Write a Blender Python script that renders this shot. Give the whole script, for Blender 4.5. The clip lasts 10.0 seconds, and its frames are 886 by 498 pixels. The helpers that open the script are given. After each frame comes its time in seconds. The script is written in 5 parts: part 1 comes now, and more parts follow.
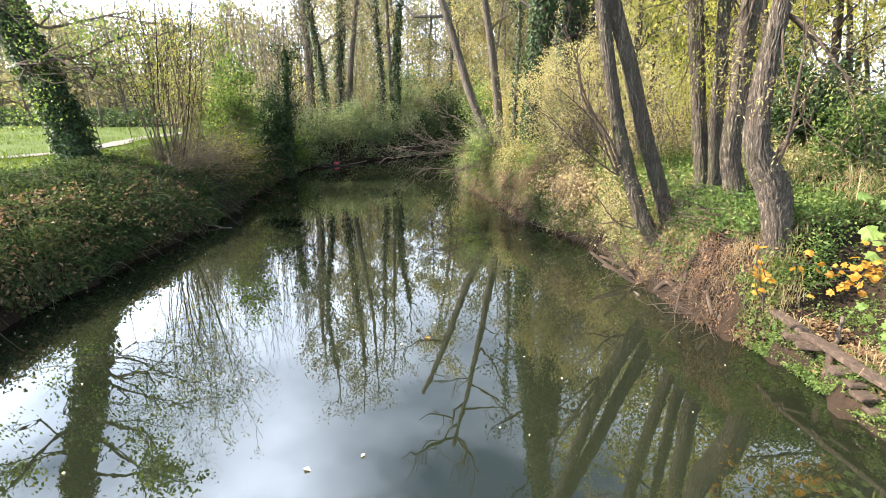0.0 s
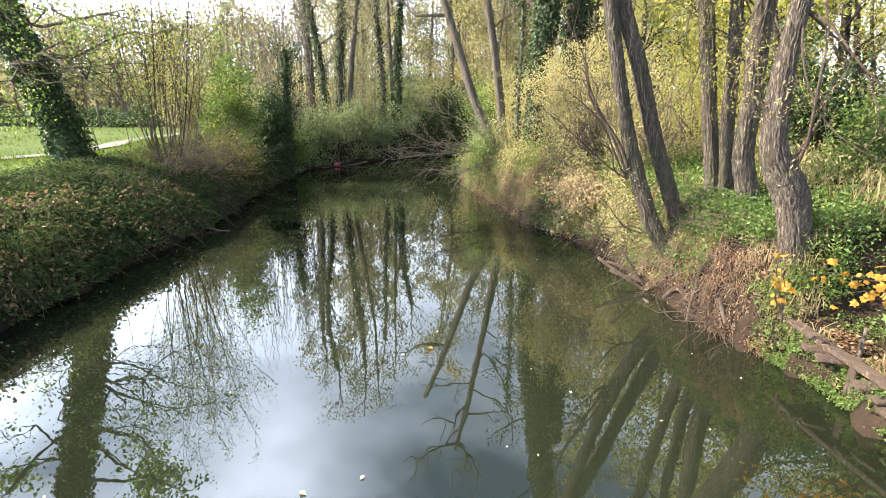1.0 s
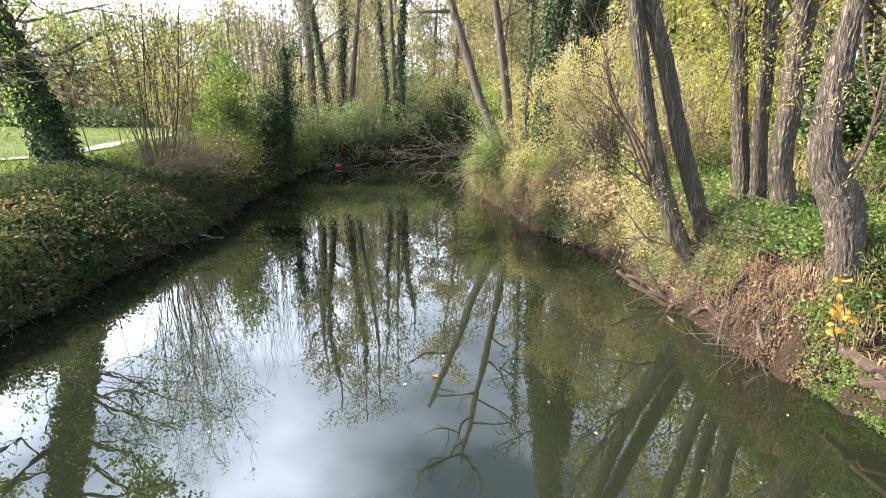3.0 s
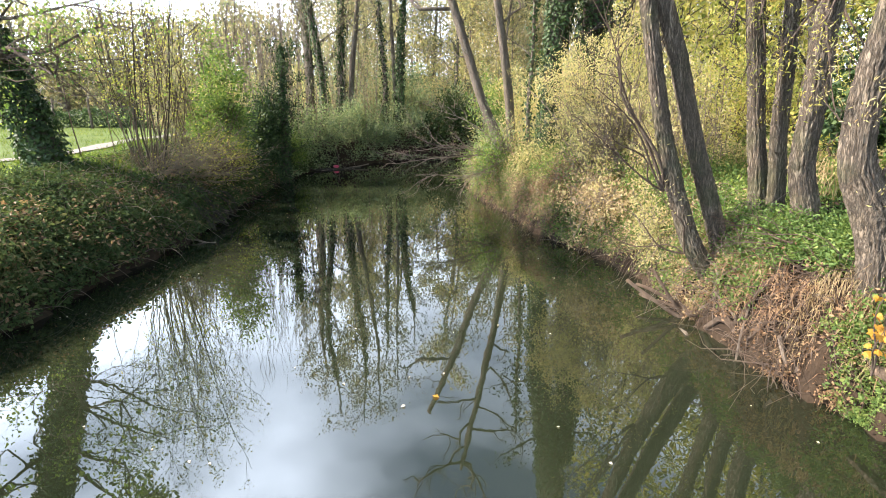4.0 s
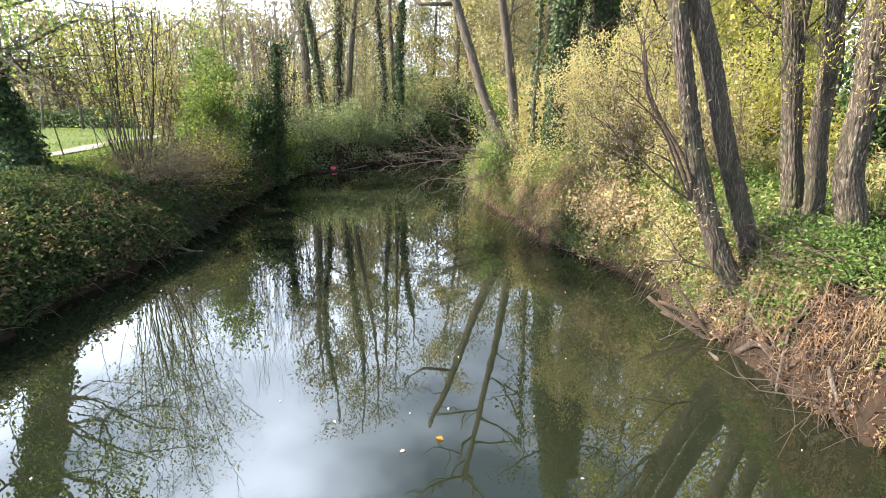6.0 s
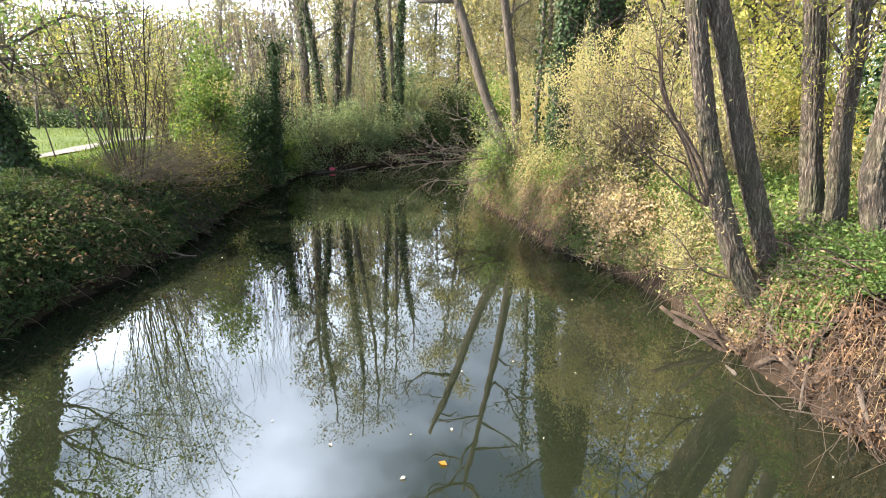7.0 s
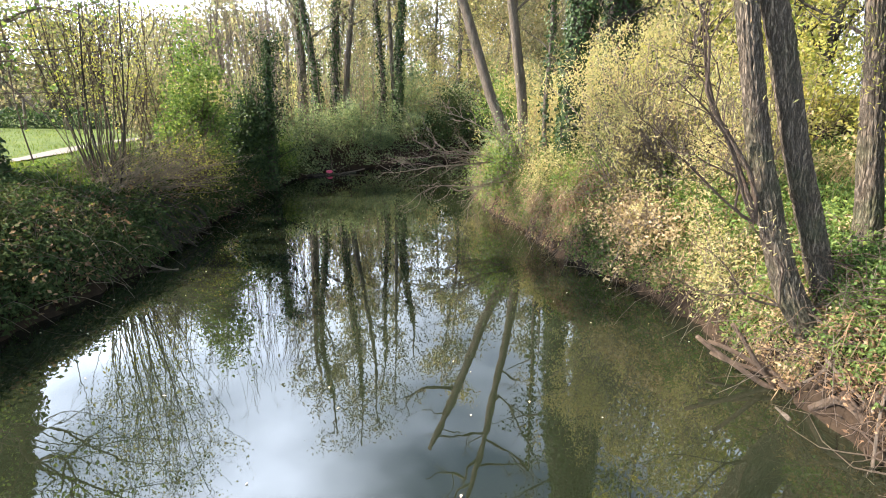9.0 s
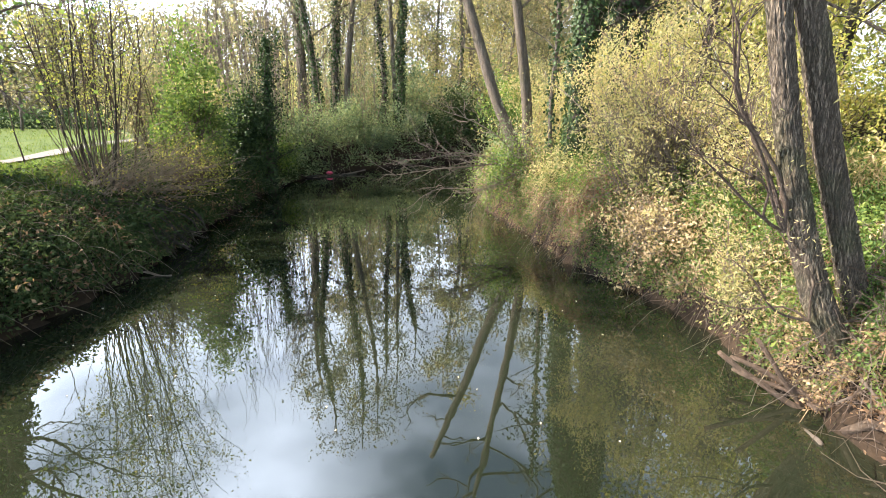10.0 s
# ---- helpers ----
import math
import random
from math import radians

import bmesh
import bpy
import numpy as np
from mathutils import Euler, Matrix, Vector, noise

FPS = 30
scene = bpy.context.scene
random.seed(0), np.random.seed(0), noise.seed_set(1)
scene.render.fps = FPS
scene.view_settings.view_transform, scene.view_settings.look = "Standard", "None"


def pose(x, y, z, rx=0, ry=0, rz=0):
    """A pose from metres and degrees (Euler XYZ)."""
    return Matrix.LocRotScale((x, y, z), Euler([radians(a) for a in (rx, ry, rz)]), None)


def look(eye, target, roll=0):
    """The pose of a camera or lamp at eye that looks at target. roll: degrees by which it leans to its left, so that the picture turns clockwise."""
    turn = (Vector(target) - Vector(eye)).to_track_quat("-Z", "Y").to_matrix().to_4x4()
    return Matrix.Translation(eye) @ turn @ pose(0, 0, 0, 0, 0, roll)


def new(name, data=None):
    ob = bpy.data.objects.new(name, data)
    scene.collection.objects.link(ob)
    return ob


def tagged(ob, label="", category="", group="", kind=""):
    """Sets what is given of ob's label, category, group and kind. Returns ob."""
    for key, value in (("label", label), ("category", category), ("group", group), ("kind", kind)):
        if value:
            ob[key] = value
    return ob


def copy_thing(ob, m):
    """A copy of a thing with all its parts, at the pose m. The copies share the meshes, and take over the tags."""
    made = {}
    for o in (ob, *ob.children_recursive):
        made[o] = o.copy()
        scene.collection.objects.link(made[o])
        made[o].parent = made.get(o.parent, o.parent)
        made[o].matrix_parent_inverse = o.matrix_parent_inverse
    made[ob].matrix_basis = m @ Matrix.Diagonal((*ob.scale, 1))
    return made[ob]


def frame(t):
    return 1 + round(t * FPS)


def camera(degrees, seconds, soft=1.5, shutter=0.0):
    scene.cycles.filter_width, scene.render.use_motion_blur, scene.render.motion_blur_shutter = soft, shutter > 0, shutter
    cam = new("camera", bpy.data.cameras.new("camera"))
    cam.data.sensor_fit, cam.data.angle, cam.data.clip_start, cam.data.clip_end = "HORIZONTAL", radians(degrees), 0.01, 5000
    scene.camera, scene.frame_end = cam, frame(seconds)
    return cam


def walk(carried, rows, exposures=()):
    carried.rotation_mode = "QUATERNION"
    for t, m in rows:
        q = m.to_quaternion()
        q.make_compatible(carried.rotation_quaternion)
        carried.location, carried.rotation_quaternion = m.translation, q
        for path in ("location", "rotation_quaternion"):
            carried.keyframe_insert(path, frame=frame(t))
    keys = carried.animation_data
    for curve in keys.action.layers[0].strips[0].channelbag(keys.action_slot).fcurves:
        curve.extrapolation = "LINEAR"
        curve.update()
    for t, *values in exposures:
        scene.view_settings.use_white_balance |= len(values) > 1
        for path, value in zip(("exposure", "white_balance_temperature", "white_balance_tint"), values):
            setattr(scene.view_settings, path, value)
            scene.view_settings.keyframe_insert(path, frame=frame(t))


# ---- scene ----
cam = camera(82.4, 10.0, soft=0.75)
METRES, EYE, TILT, LEAN, TURN = 3.08, 2.56, -16.4, 0.0, 0.0
ROWS = [
    (0.0, 0.0, 0.0, 0.0, 0.0, 0.0, 0.0),
    (0.5, -0.0042, 0.0343, 0.0112, 0.04, 0.01, -0.01),
    (1.0, -0.0079, 0.07, 0.0224, 0.09, 0.01, -0.04),
    (1.5, -0.0112, 0.1086, 0.0337, 0.11, 0.0, -0.06),
    (2.0, -0.0137, 0.1505, 0.0464, 0.32, -0.01, -0.09),
    (2.5, -0.0172, 0.1978, 0.0605, 0.44, -0.02, -0.14),
    (4.0, -0.0239, 0.3596, 0.109, 0.43, -0.03, -0.16),
    (4.5, -0.0276, 0.4081, 0.1229, 0.41, -0.03, -0.17),
    (5.0, -0.0318, 0.4559, 0.1361, 0.39, -0.03, -0.17),
    (5.5, -0.0355, 0.5028, 0.1488, 0.37, -0.04, -0.17),
    (7.0, -0.0497, 0.6365, 0.1878, 0.31, -0.06, -0.19),
    (7.5, -0.0535, 0.6884, 0.2032, 0.3, -0.08, -0.19),
    (8.0, -0.0566, 0.7494, 0.2217, 0.3, -0.07, -0.18),
    (8.5, -0.0624, 0.8069, 0.239, 0.29, -0.05, -0.18),
    (9.0, -0.0676, 0.8589, 0.254, 0.31, -0.06, -0.19),
    (9.5, -0.0734, 0.9081, 0.2679, 0.4, -0.06, -0.21),
    (10.0, -0.0793, 0.9558, 0.2816, 0.43, -0.05, -0.23),
]
walk(cam, [(t, pose(0, 0, EYE, TILT, LEAN, TURN) @ pose(METRES * x, METRES * y, METRES * z, 90 + pitch, roll, yaw)) for t, x, y, z, yaw, pitch, roll in ROWS])

# ---- daylight ----
SUN_AZ, SUN_EL = -87.0, 36.0      # degrees left of straight ahead, above the horizon
sun_to = Vector((math.sin(radians(SUN_AZ)) * math.cos(radians(SUN_EL)), math.cos(radians(SUN_AZ)) * math.cos(radians(SUN_EL)), math.sin(radians(SUN_EL))))
sun = new("sun", bpy.data.lights.new("sun", "SUN"))
sun.data.energy, sun.data.angle, sun.data.color = 4.7, radians(0.6), (1.0, 0.84, 0.72)
sun.matrix_world = look((0, 0, 30), Vector((0, 0, 30)) - sun_to)
world = bpy.data.worlds.new("sky")
scene.world = world
world.use_nodes = True
wn, wl = world.node_tree.nodes, world.node_tree.links
wn.clear()
w_out, w_bg, w_sky = wn.new("ShaderNodeOutputWorld"), wn.new("ShaderNodeBackground"), wn.new("ShaderNodeTexSky")
w_sky.sky_type, w_sky.sun_disc = "NISHITA", False
w_sky.sun_elevation, w_sky.sun_rotation = radians(SUN_EL), radians(SUN_AZ)
w_sky.dust_density, w_sky.air_density = 0.8, 1.0
w_co, w_map, w_noise, w_ramp, w_mix = (wn.new("ShaderNodeTexCoord"), wn.new("ShaderNodeMapping"), wn.new("ShaderNodeTexNoise"), wn.new("ShaderNodeValToRGB"), wn.new("ShaderNodeMixRGB"))
w_map.inputs["Scale"].default_value = (1.0, 1.0, 2.2)
w_noise.inputs["Scale"].default_value, w_noise.inputs["Detail"].default_value, w_noise.inputs["Roughness"].default_value = 1.5, 5.0, 0.5
w_ramp.color_ramp.elements[0].position, w_ramp.color_ramp.elements[1].position = 0.12, 0.42
# thin cloud, far brighter towards the sun
w_dot, w_pos, w_pow, w_glow, w_cloud = (wn.new("ShaderNodeVectorMath"), wn.new("ShaderNodeMath"), wn.new("ShaderNodeMath"), wn.new("ShaderNodeMath"), wn.new("ShaderNodeVectorMath"))
w_dot.operation, w_pos.operation, w_pow.operation, w_glow.operation, w_cloud.operation = "DOT_PRODUCT", "MAXIMUM", "POWER", "MULTIPLY_ADD", "SCALE"
w_dot.inputs[1].default_value = sun_to
w_pos.inputs[1].default_value, w_pow.inputs[1].default_value = 0.0, 2.0
w_glow.inputs[1].default_value, w_glow.inputs[2].default_value = 40.0, 14.0
w_cloud.inputs[0].default_value = (0.88, 1.0, 1.2)
wl.new(w_co.outputs["Generated"], w_dot.inputs[0])
wl.new(w_dot.outputs["Value"], w_pos.inputs[0])
wl.new(w_pos.outputs[0], w_pow.inputs[0])
wl.new(w_pow.outputs[0], w_glow.inputs[0])
wl.new(w_glow.outputs[0], w_cloud.inputs["Scale"])
wl.new(w_cloud.outputs["Vector"], w_mix.inputs["Color2"])
wl.new(w_co.outputs["Generated"], w_map.inputs["Vector"])
wl.new(w_map.outputs["Vector"], w_noise.inputs["Vector"])
w_sep, w_high = wn.new("ShaderNodeSeparateXYZ"), wn.new("ShaderNodeMath")
w_high.operation = "MULTIPLY_ADD"
w_high.inputs[1].default_value = -0.53
wl.new(w_co.outputs["Generated"], w_sep.inputs[0])
wl.new(w_sep.outputs["Z"], w_high.inputs[0])
wl.new(w_noise.outputs["Fac"], w_high.inputs[2])
wl.new(w_high.outputs[0], w_ramp.inputs["Fac"])
wl.new(w_ramp.outputs["Color"], w_mix.inputs["Fac"])
wl.new(w_sky.outputs["Color"], w_mix.inputs["Color1"])
wl.new(w_mix.outputs["Color"], w_bg.inputs["Color"])
w_bg.inputs["Strength"].default_value = 0.05
wl.new(w_bg.outputs["Background"], w_out.inputs["Surface"])
scene.view_settings.exposure = 2.36


# ---- materials ----
def material(name):
    m = bpy.data.materials.new(name)
    m.use_nodes = True
    nt = m.node_tree
    nt.nodes.clear()
    return m, nt.nodes, nt.links, nt.nodes.new("ShaderNodeOutputMaterial")


def ramp(nodes, stops):
    r = nodes.new("ShaderNodeValToRGB")
    e = r.color_ramp.elements
    while len(e) < len(stops):
        e.new(0.5)
    for el, (p, c) in zip(e, stops):
        el.position, el.color = p, (*c, 1)
    return r


def tex_noise(nodes, links, scale, detail=4.0, rough=0.6, stretch=None):
    co, mp, nz = nodes.new("ShaderNodeTexCoord"), nodes.new("ShaderNodeMapping"), nodes.new("ShaderNodeTexNoise")
    nz.inputs["Scale"].default_value, nz.inputs["Detail"].default_value, nz.inputs["Roughness"].default_value = scale, detail, rough
    if stretch:
        mp.inputs["Scale"].default_value = stretch
    links.new(co.outputs["Object"], mp.inputs["Vector"])
    links.new(mp.outputs["Vector"], nz.inputs["Vector"])
    return nz


def leaf_material(name, stops, through_share=0.45, rough=0.6, patch=0.5):
    """Leaves: each takes its own tone, patches of the plant lean one way; light passes through the blade."""
    m, n, l, out = material(name)
    geo = n.new("ShaderNodeNewGeometry")
    nz = tex_noise(n, l, 1.1, 2.0)
    mixv = n.new("ShaderNodeMath")
    mixv.operation = "MULTIPLY_ADD"
    l.new(nz.outputs["Fac"], mixv.inputs[0])
    mixv.inputs[1].default_value = patch * 1.6
    sub = n.new("ShaderNodeMath")
    sub.operation = "MULTIPLY_ADD"
    l.new(geo.outputs["Random Per Island"], sub.inputs[0])
    sub.inputs[1].default_value, sub.inputs[2].default_value = 1.0 - patch * 0.5, -patch * 0.55
    l.new(sub.outputs[0], mixv.inputs[2])
    r = ramp(n, stops)
    l.new(mixv.outputs[0], r.inputs["Fac"])
    pr, tr, mx = n.new("ShaderNodeBsdfPrincipled"), n.new("ShaderNodeBsdfTranslucent"), n.new("ShaderNodeMixShader")
    pr.inputs["Roughness"].default_value, pr.inputs["Specular IOR Level"].default_value = rough, 0.3 if rough < 0.7 else 0.05
    bright = n.new("ShaderNodeMixRGB")
    bright.blend_type, bright.inputs["Fac"].default_value, bright.inputs["Color2"].default_value = "MULTIPLY", 1.0, (1.3, 1.3, 0.9, 1)
    l.new(r.outputs["Color"], bright.inputs["Color1"])
    l.new(r.outputs["Color"], pr.inputs["Base Color"])
    l.new(bright.outputs["Color"], tr.inputs["Color"])
    mx.inputs["Fac"].default_value = through_share
    l.new(pr.outputs[0], mx.inputs[1])
    l.new(tr.outputs[0], mx.inputs[2])
    l.new(mx.outputs[0], out.inputs["Surface"])
    return m


def bark_material(name, dark, mid, pale, scale=9.0, furrow=0.6, moss=0.25):
    m, n, l, out = material(name)
    fine = tex_noise(n, l, scale, 6.0, 0.65, (1.0, 1.0, 0.16))
    vor = n.new("ShaderNodeTexVoronoi")
    vor.feature = "DISTANCE_TO_EDGE"
    co, mp = n.new("ShaderNodeTexCoord"), n.new("ShaderNodeMapping")
    mp.inputs["Scale"].default_value = (1.0, 1.0, 0.17)
    warp = n.new("ShaderNodeMixRGB")
    warp.inputs["Fac"].default_value = 0.14
    l.new(co.outputs["Object"], mp.inputs["Vector"])
    l.new(mp.outputs["Vector"], warp.inputs["Color1"])
    l.new(fine.outputs["Color"], warp.inputs["Color2"])
    l.new(warp.outputs["Color"], vor.inputs["Vector"])
    vor.inputs["Scale"].default_value = scale * 4.2
    edge = ramp(n, [(0.0, (0.15, 0.15, 0.15)), (0.2, (1, 1, 1))])
    l.new(vor.outputs["Distance"], edge.inputs["Fac"])
    r = ramp(n, [(0.12, dark), (0.5, mid), (0.95, pale)])
    l.new(fine.outputs["Fac"], r.inputs["Fac"])
    cr = n.new("ShaderNodeMixRGB")
    cr.blend_type, cr.inputs["Fac"].default_value = "MULTIPLY", furrow
    l.new(r.outputs["Color"], cr.inputs["Color1"])
    l.new(edge.outputs["Color"], cr.inputs["Color2"])
    big = tex_noise(n, l, 1.7, 3.0)
    mr = ramp(n, [(0.5, (0, 0, 0)), (0.7, (moss, moss, moss))])
    l.new(big.outputs["Fac"], mr.inputs["Fac"])
    mm = n.new("ShaderNodeMixRGB")
    mm.inputs["Color2"].default_value = (0.055, 0.075, 0.022, 1)
    l.new(mr.outputs["Color"], mm.inputs["Fac"])
    l.new(cr.outputs["Color"], mm.inputs["Color1"])
    pr, bp = n.new("ShaderNodeBsdfPrincipled"), n.new("ShaderNodeBump")
    pr.inputs["Roughness"].default_value = 0.9
    add = n.new("ShaderNodeMath")
    add.operation = "ADD"
    l.new(edge.outputs["Color"], add.inputs[0])
    l.new(fine.outputs["Fac"], add.inputs[1])
    l.new(add.outputs[0], bp.inputs["Height"])
    bp.inputs["Strength"].default_value, bp.inputs["Distance"].default_value = 0.9, 0.03
    l.new(bp.outputs["Normal"], pr.inputs["Normal"])
    l.new(mm.outputs["Color"], pr.inputs["Base Color"])
    l.new(pr.outputs[0], out.inputs["Surface"])
    return m


def ground_material(name, stops, scale=3.0, bump=0.05, rough=0.95):
    m, n, l, out = material(name)
    a, b = tex_noise(n, l, scale, 8.0, 0.7), tex_noise(n, l, scale * 9, 4.0, 0.7)
    mx = n.new("ShaderNodeMixRGB")
    mx.inputs["Fac"].default_value = 0.4
    l.new(a.outputs["Fac"], mx.inputs["Color1"])
    l.new(b.outputs["Fac"], mx.inputs["Color2"])
    r = ramp(n, stops)
    l.new(mx.outputs["Color"], r.inputs["Fac"])
    pr, bp = n.new("ShaderNodeBsdfPrincipled"), n.new("ShaderNodeBump")
    pr.inputs["Roughness"].default_value, pr.inputs["Specular IOR Level"].default_value = rough, 0.12
    bp.inputs["Distance"].default_value = bump
    l.new(mx.outputs["Color"], bp.inputs["Height"])
    l.new(bp.outputs["Normal"], pr.inputs["Normal"])
    l.new(r.outputs["Color"], pr.inputs["Base Color"])
    l.new(pr.outputs[0], out.inputs["Surface"])
    return m


def water_material():
    """Slow, silty river water: a clear mirror at low angles over green-brown depth."""
    m, n, l, out = material("river_water")
    pr, bp = n.new("ShaderNodeBsdfPrincipled"), n.new("ShaderNodeBump")
    silt = tex_noise(n, l, 0.35, 3.0)
    r = ramp(n, [(0.3, (0.0075, 0.0105, 0.0055)), (0.7, (0.014, 0.018, 0.0095))])
    l.new(silt.outputs["Fac"], r.inputs["Fac"])
    l.new(r.outputs["Color"], pr.inputs["Base Color"])
    pr.inputs["Roughness"].default_value, pr.inputs["IOR"].default_value = 0.01, 1.95
    rip = tex_noise(n, l, 2.2, 3.0, 0.5, (1.0, 0.6, 1.0))
    l.new(rip.outputs["Fac"], bp.inputs["Height"])
    bp.inputs["Strength"].default_value, bp.inputs["Distance"].default_value = 0.13, 0.012
    l.new(bp.outputs["Normal"], pr.inputs["Normal"])
    l.new(pr.outputs[0], out.inputs["Surface"])
    return m


M_WATER = water_material()
M_EARTH = ground_material("bank_earth", [(0.3, (0.012, 0.009, 0.0065)), (0.5, (0.025, 0.018, 0.012)), (0.7, (0.044, 0.031, 0.020))])
M_LAWN = ground_material("mown_grass", [(0.3, (0.04, 0.065, 0.014)), (0.5, (0.065, 0.10, 0.02)), (0.7, (0.105, 0.13, 0.032))], 1.2)
M_PATH = ground_material("pale_gravel", [(0.3, (0.13, 0.122, 0.11)), (0.7, (0.21, 0.20, 0.18))], 6.0, 0.01)
M_BARK = bark_material("furrowed_willow_bark", (0.035, 0.028, 0.020), (0.13, 0.107, 0.077), (0.25, 0.21, 0.155), 11.0, 0.65, 0.5)
M_BARK_PALE = bark_material("pale_grey_bark", (0.06, 0.05, 0.04), (0.17, 0.14, 0.105), (0.30, 0.26, 0.20), 14.0, 0.35, 0.4)
M_BARK_DARK = bark_material("dark_damp_bark", (0.02, 0.016, 0.012), (0.055, 0.045, 0.034), (0.10, 0.085, 0.065), 12.0, 0.4, 0.5)
M_TWIG = bark_material("twig_bark", (0.05, 0.036, 0.026), (0.12, 0.085, 0.06), (0.20, 0.15, 0.11), 20.0, 0.2, 0.15)
M_TWIG_DRY = bark_material("dry_grey_twigs", (0.11, 0.085, 0.065), (0.21, 0.17, 0.13), (0.33, 0.28, 0.22), 20.0, 0.15, 0.05)
M_TIMBER = bark_material("weathered_timber", (0.05, 0.034, 0.023), (0.12, 0.083, 0.055), (0.22, 0.16, 0.11), 15.0, 0.2, 0.1)
L_IVY = leaf_material("ivy_leaves", [(0.2, (0.018, 0.038, 0.014)), (0.6, (0.038, 0.072, 0.024)), (0.95, (0.062, 0.10, 0.032))], 0.25, 0.6)
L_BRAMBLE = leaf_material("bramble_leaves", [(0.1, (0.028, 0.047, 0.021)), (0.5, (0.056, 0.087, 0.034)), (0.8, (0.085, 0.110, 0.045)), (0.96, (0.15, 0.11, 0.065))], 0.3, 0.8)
L_GREEN = leaf_material("fresh_green_leaves", [(0.1, (0.055, 0.10, 0.025)), (0.5, (0.11, 0.18, 0.045)), (0.9, (0.22, 0.28, 0.07))], 0.45)
L_NETTLE = leaf_material("nettle_leaves", [(0.1, (0.05, 0.095, 0.025)), (0.5, (0.10, 0.165, 0.045)), (0.9, (0.19, 0.25, 0.07))], 0.45)
# Green lightened and greyed: the far bank's haze is put into the leaf colour.
L_HAZE_GREEN = leaf_material("haze_paled_green_leaves", [(0.1, (0.10, 0.145, 0.083)), (0.5, (0.175, 0.23, 0.125)), (0.9, (0.27, 0.31, 0.17))], 0.5)
L_WILLOW = leaf_material("autumn_willow_leaves", [(0.1, (0.20, 0.22, 0.10)), (0.45, (0.35, 0.33, 0.15)), (0.75, (0.45, 0.40, 0.21)), (0.95, (0.32, 0.22, 0.14))], 0.5)
L_YELLOW = leaf_material("yellow_leaves", [(0.1, (0.17, 0.22, 0.05)), (0.5, (0.31, 0.32, 0.08)), (0.9, (0.43, 0.38, 0.11))], 0.5)
L_MAPLE = leaf_material("orange_yellow_maple_leaves", [(0.1, (0.33, 0.22, 0.03)), (0.6, (0.38, 0.20, 0.03)), (0.95, (0.30, 0.12, 0.03))], 0.45)
L_DRY = leaf_material("withered_leaves", [(0.1, (0.10, 0.06, 0.035)), (0.5, (0.19, 0.12, 0.07)), (0.9, (0.30, 0.21, 0.12))], 0.3)
L_STRAW = leaf_material("straw_stalks", [(0.1, (0.17, 0.13, 0.07)), (0.5, (0.30, 0.235, 0.13)), (0.9, (0.42, 0.34, 0.20))], 0.35)
L_GRASS = leaf_material("grass_blades", [(0.1, (0.045, 0.075, 0.016)), (0.5, (0.078, 0.125, 0.025)), (0.9, (0.155, 0.18, 0.04))], 0.45, 0.9)
# Autumn tones raised and greyed, so the leaf colour itself carries distance haze.
L_HAZE = leaf_material("haze_tinted_autumn_foliage", [(0.1, (0.13, 0.145, 0.085)), (0.5, (0.21, 0.21, 0.125)), (0.75, (0.28, 0.25, 0.155)), (0.95, (0.31, 0.245, 0.17))], 0.5)


# ---- geometry ----
def arrays_mesh(name, verts, tris, smooth=False, size=3):
    me = bpy.data.meshes.new(name)
    v, f = np.asarray(verts, dtype=np.float32).reshape(-1, 3), np.asarray(tris, dtype=np.int32).reshape(-1, size)
    me.vertices.add(len(v))
    me.vertices.foreach_set("co", v.ravel())
    me.loops.add(len(f) * size)
    me.loops.foreach_set("vertex_index", f.ravel())
    me.polygons.add(len(f))
    me.polygons.foreach_set("loop_start", np.arange(len(f), dtype=np.int32) * size)
    me.polygons.foreach_set("use_smooth", np.full(len(f), smooth))
    me.update(calc_edges=True)
    return me


def mesh_part(name, verts, faces, mat, parent=None, label="", smooth=False, size=3):
    me = arrays_mesh(name, verts, faces, smooth, size)
    me.materials.append(mat)
    ob = new(name, me)
    ob.parent = parent
    return tagged(ob, label)


def thing(name, label, category, group="", kind="", at=(0, 0, 0)):
    ob = new(name)
    ob.location = at
    ob.empty_display_size = 0.1
    return tagged(ob, label, category, group, kind)


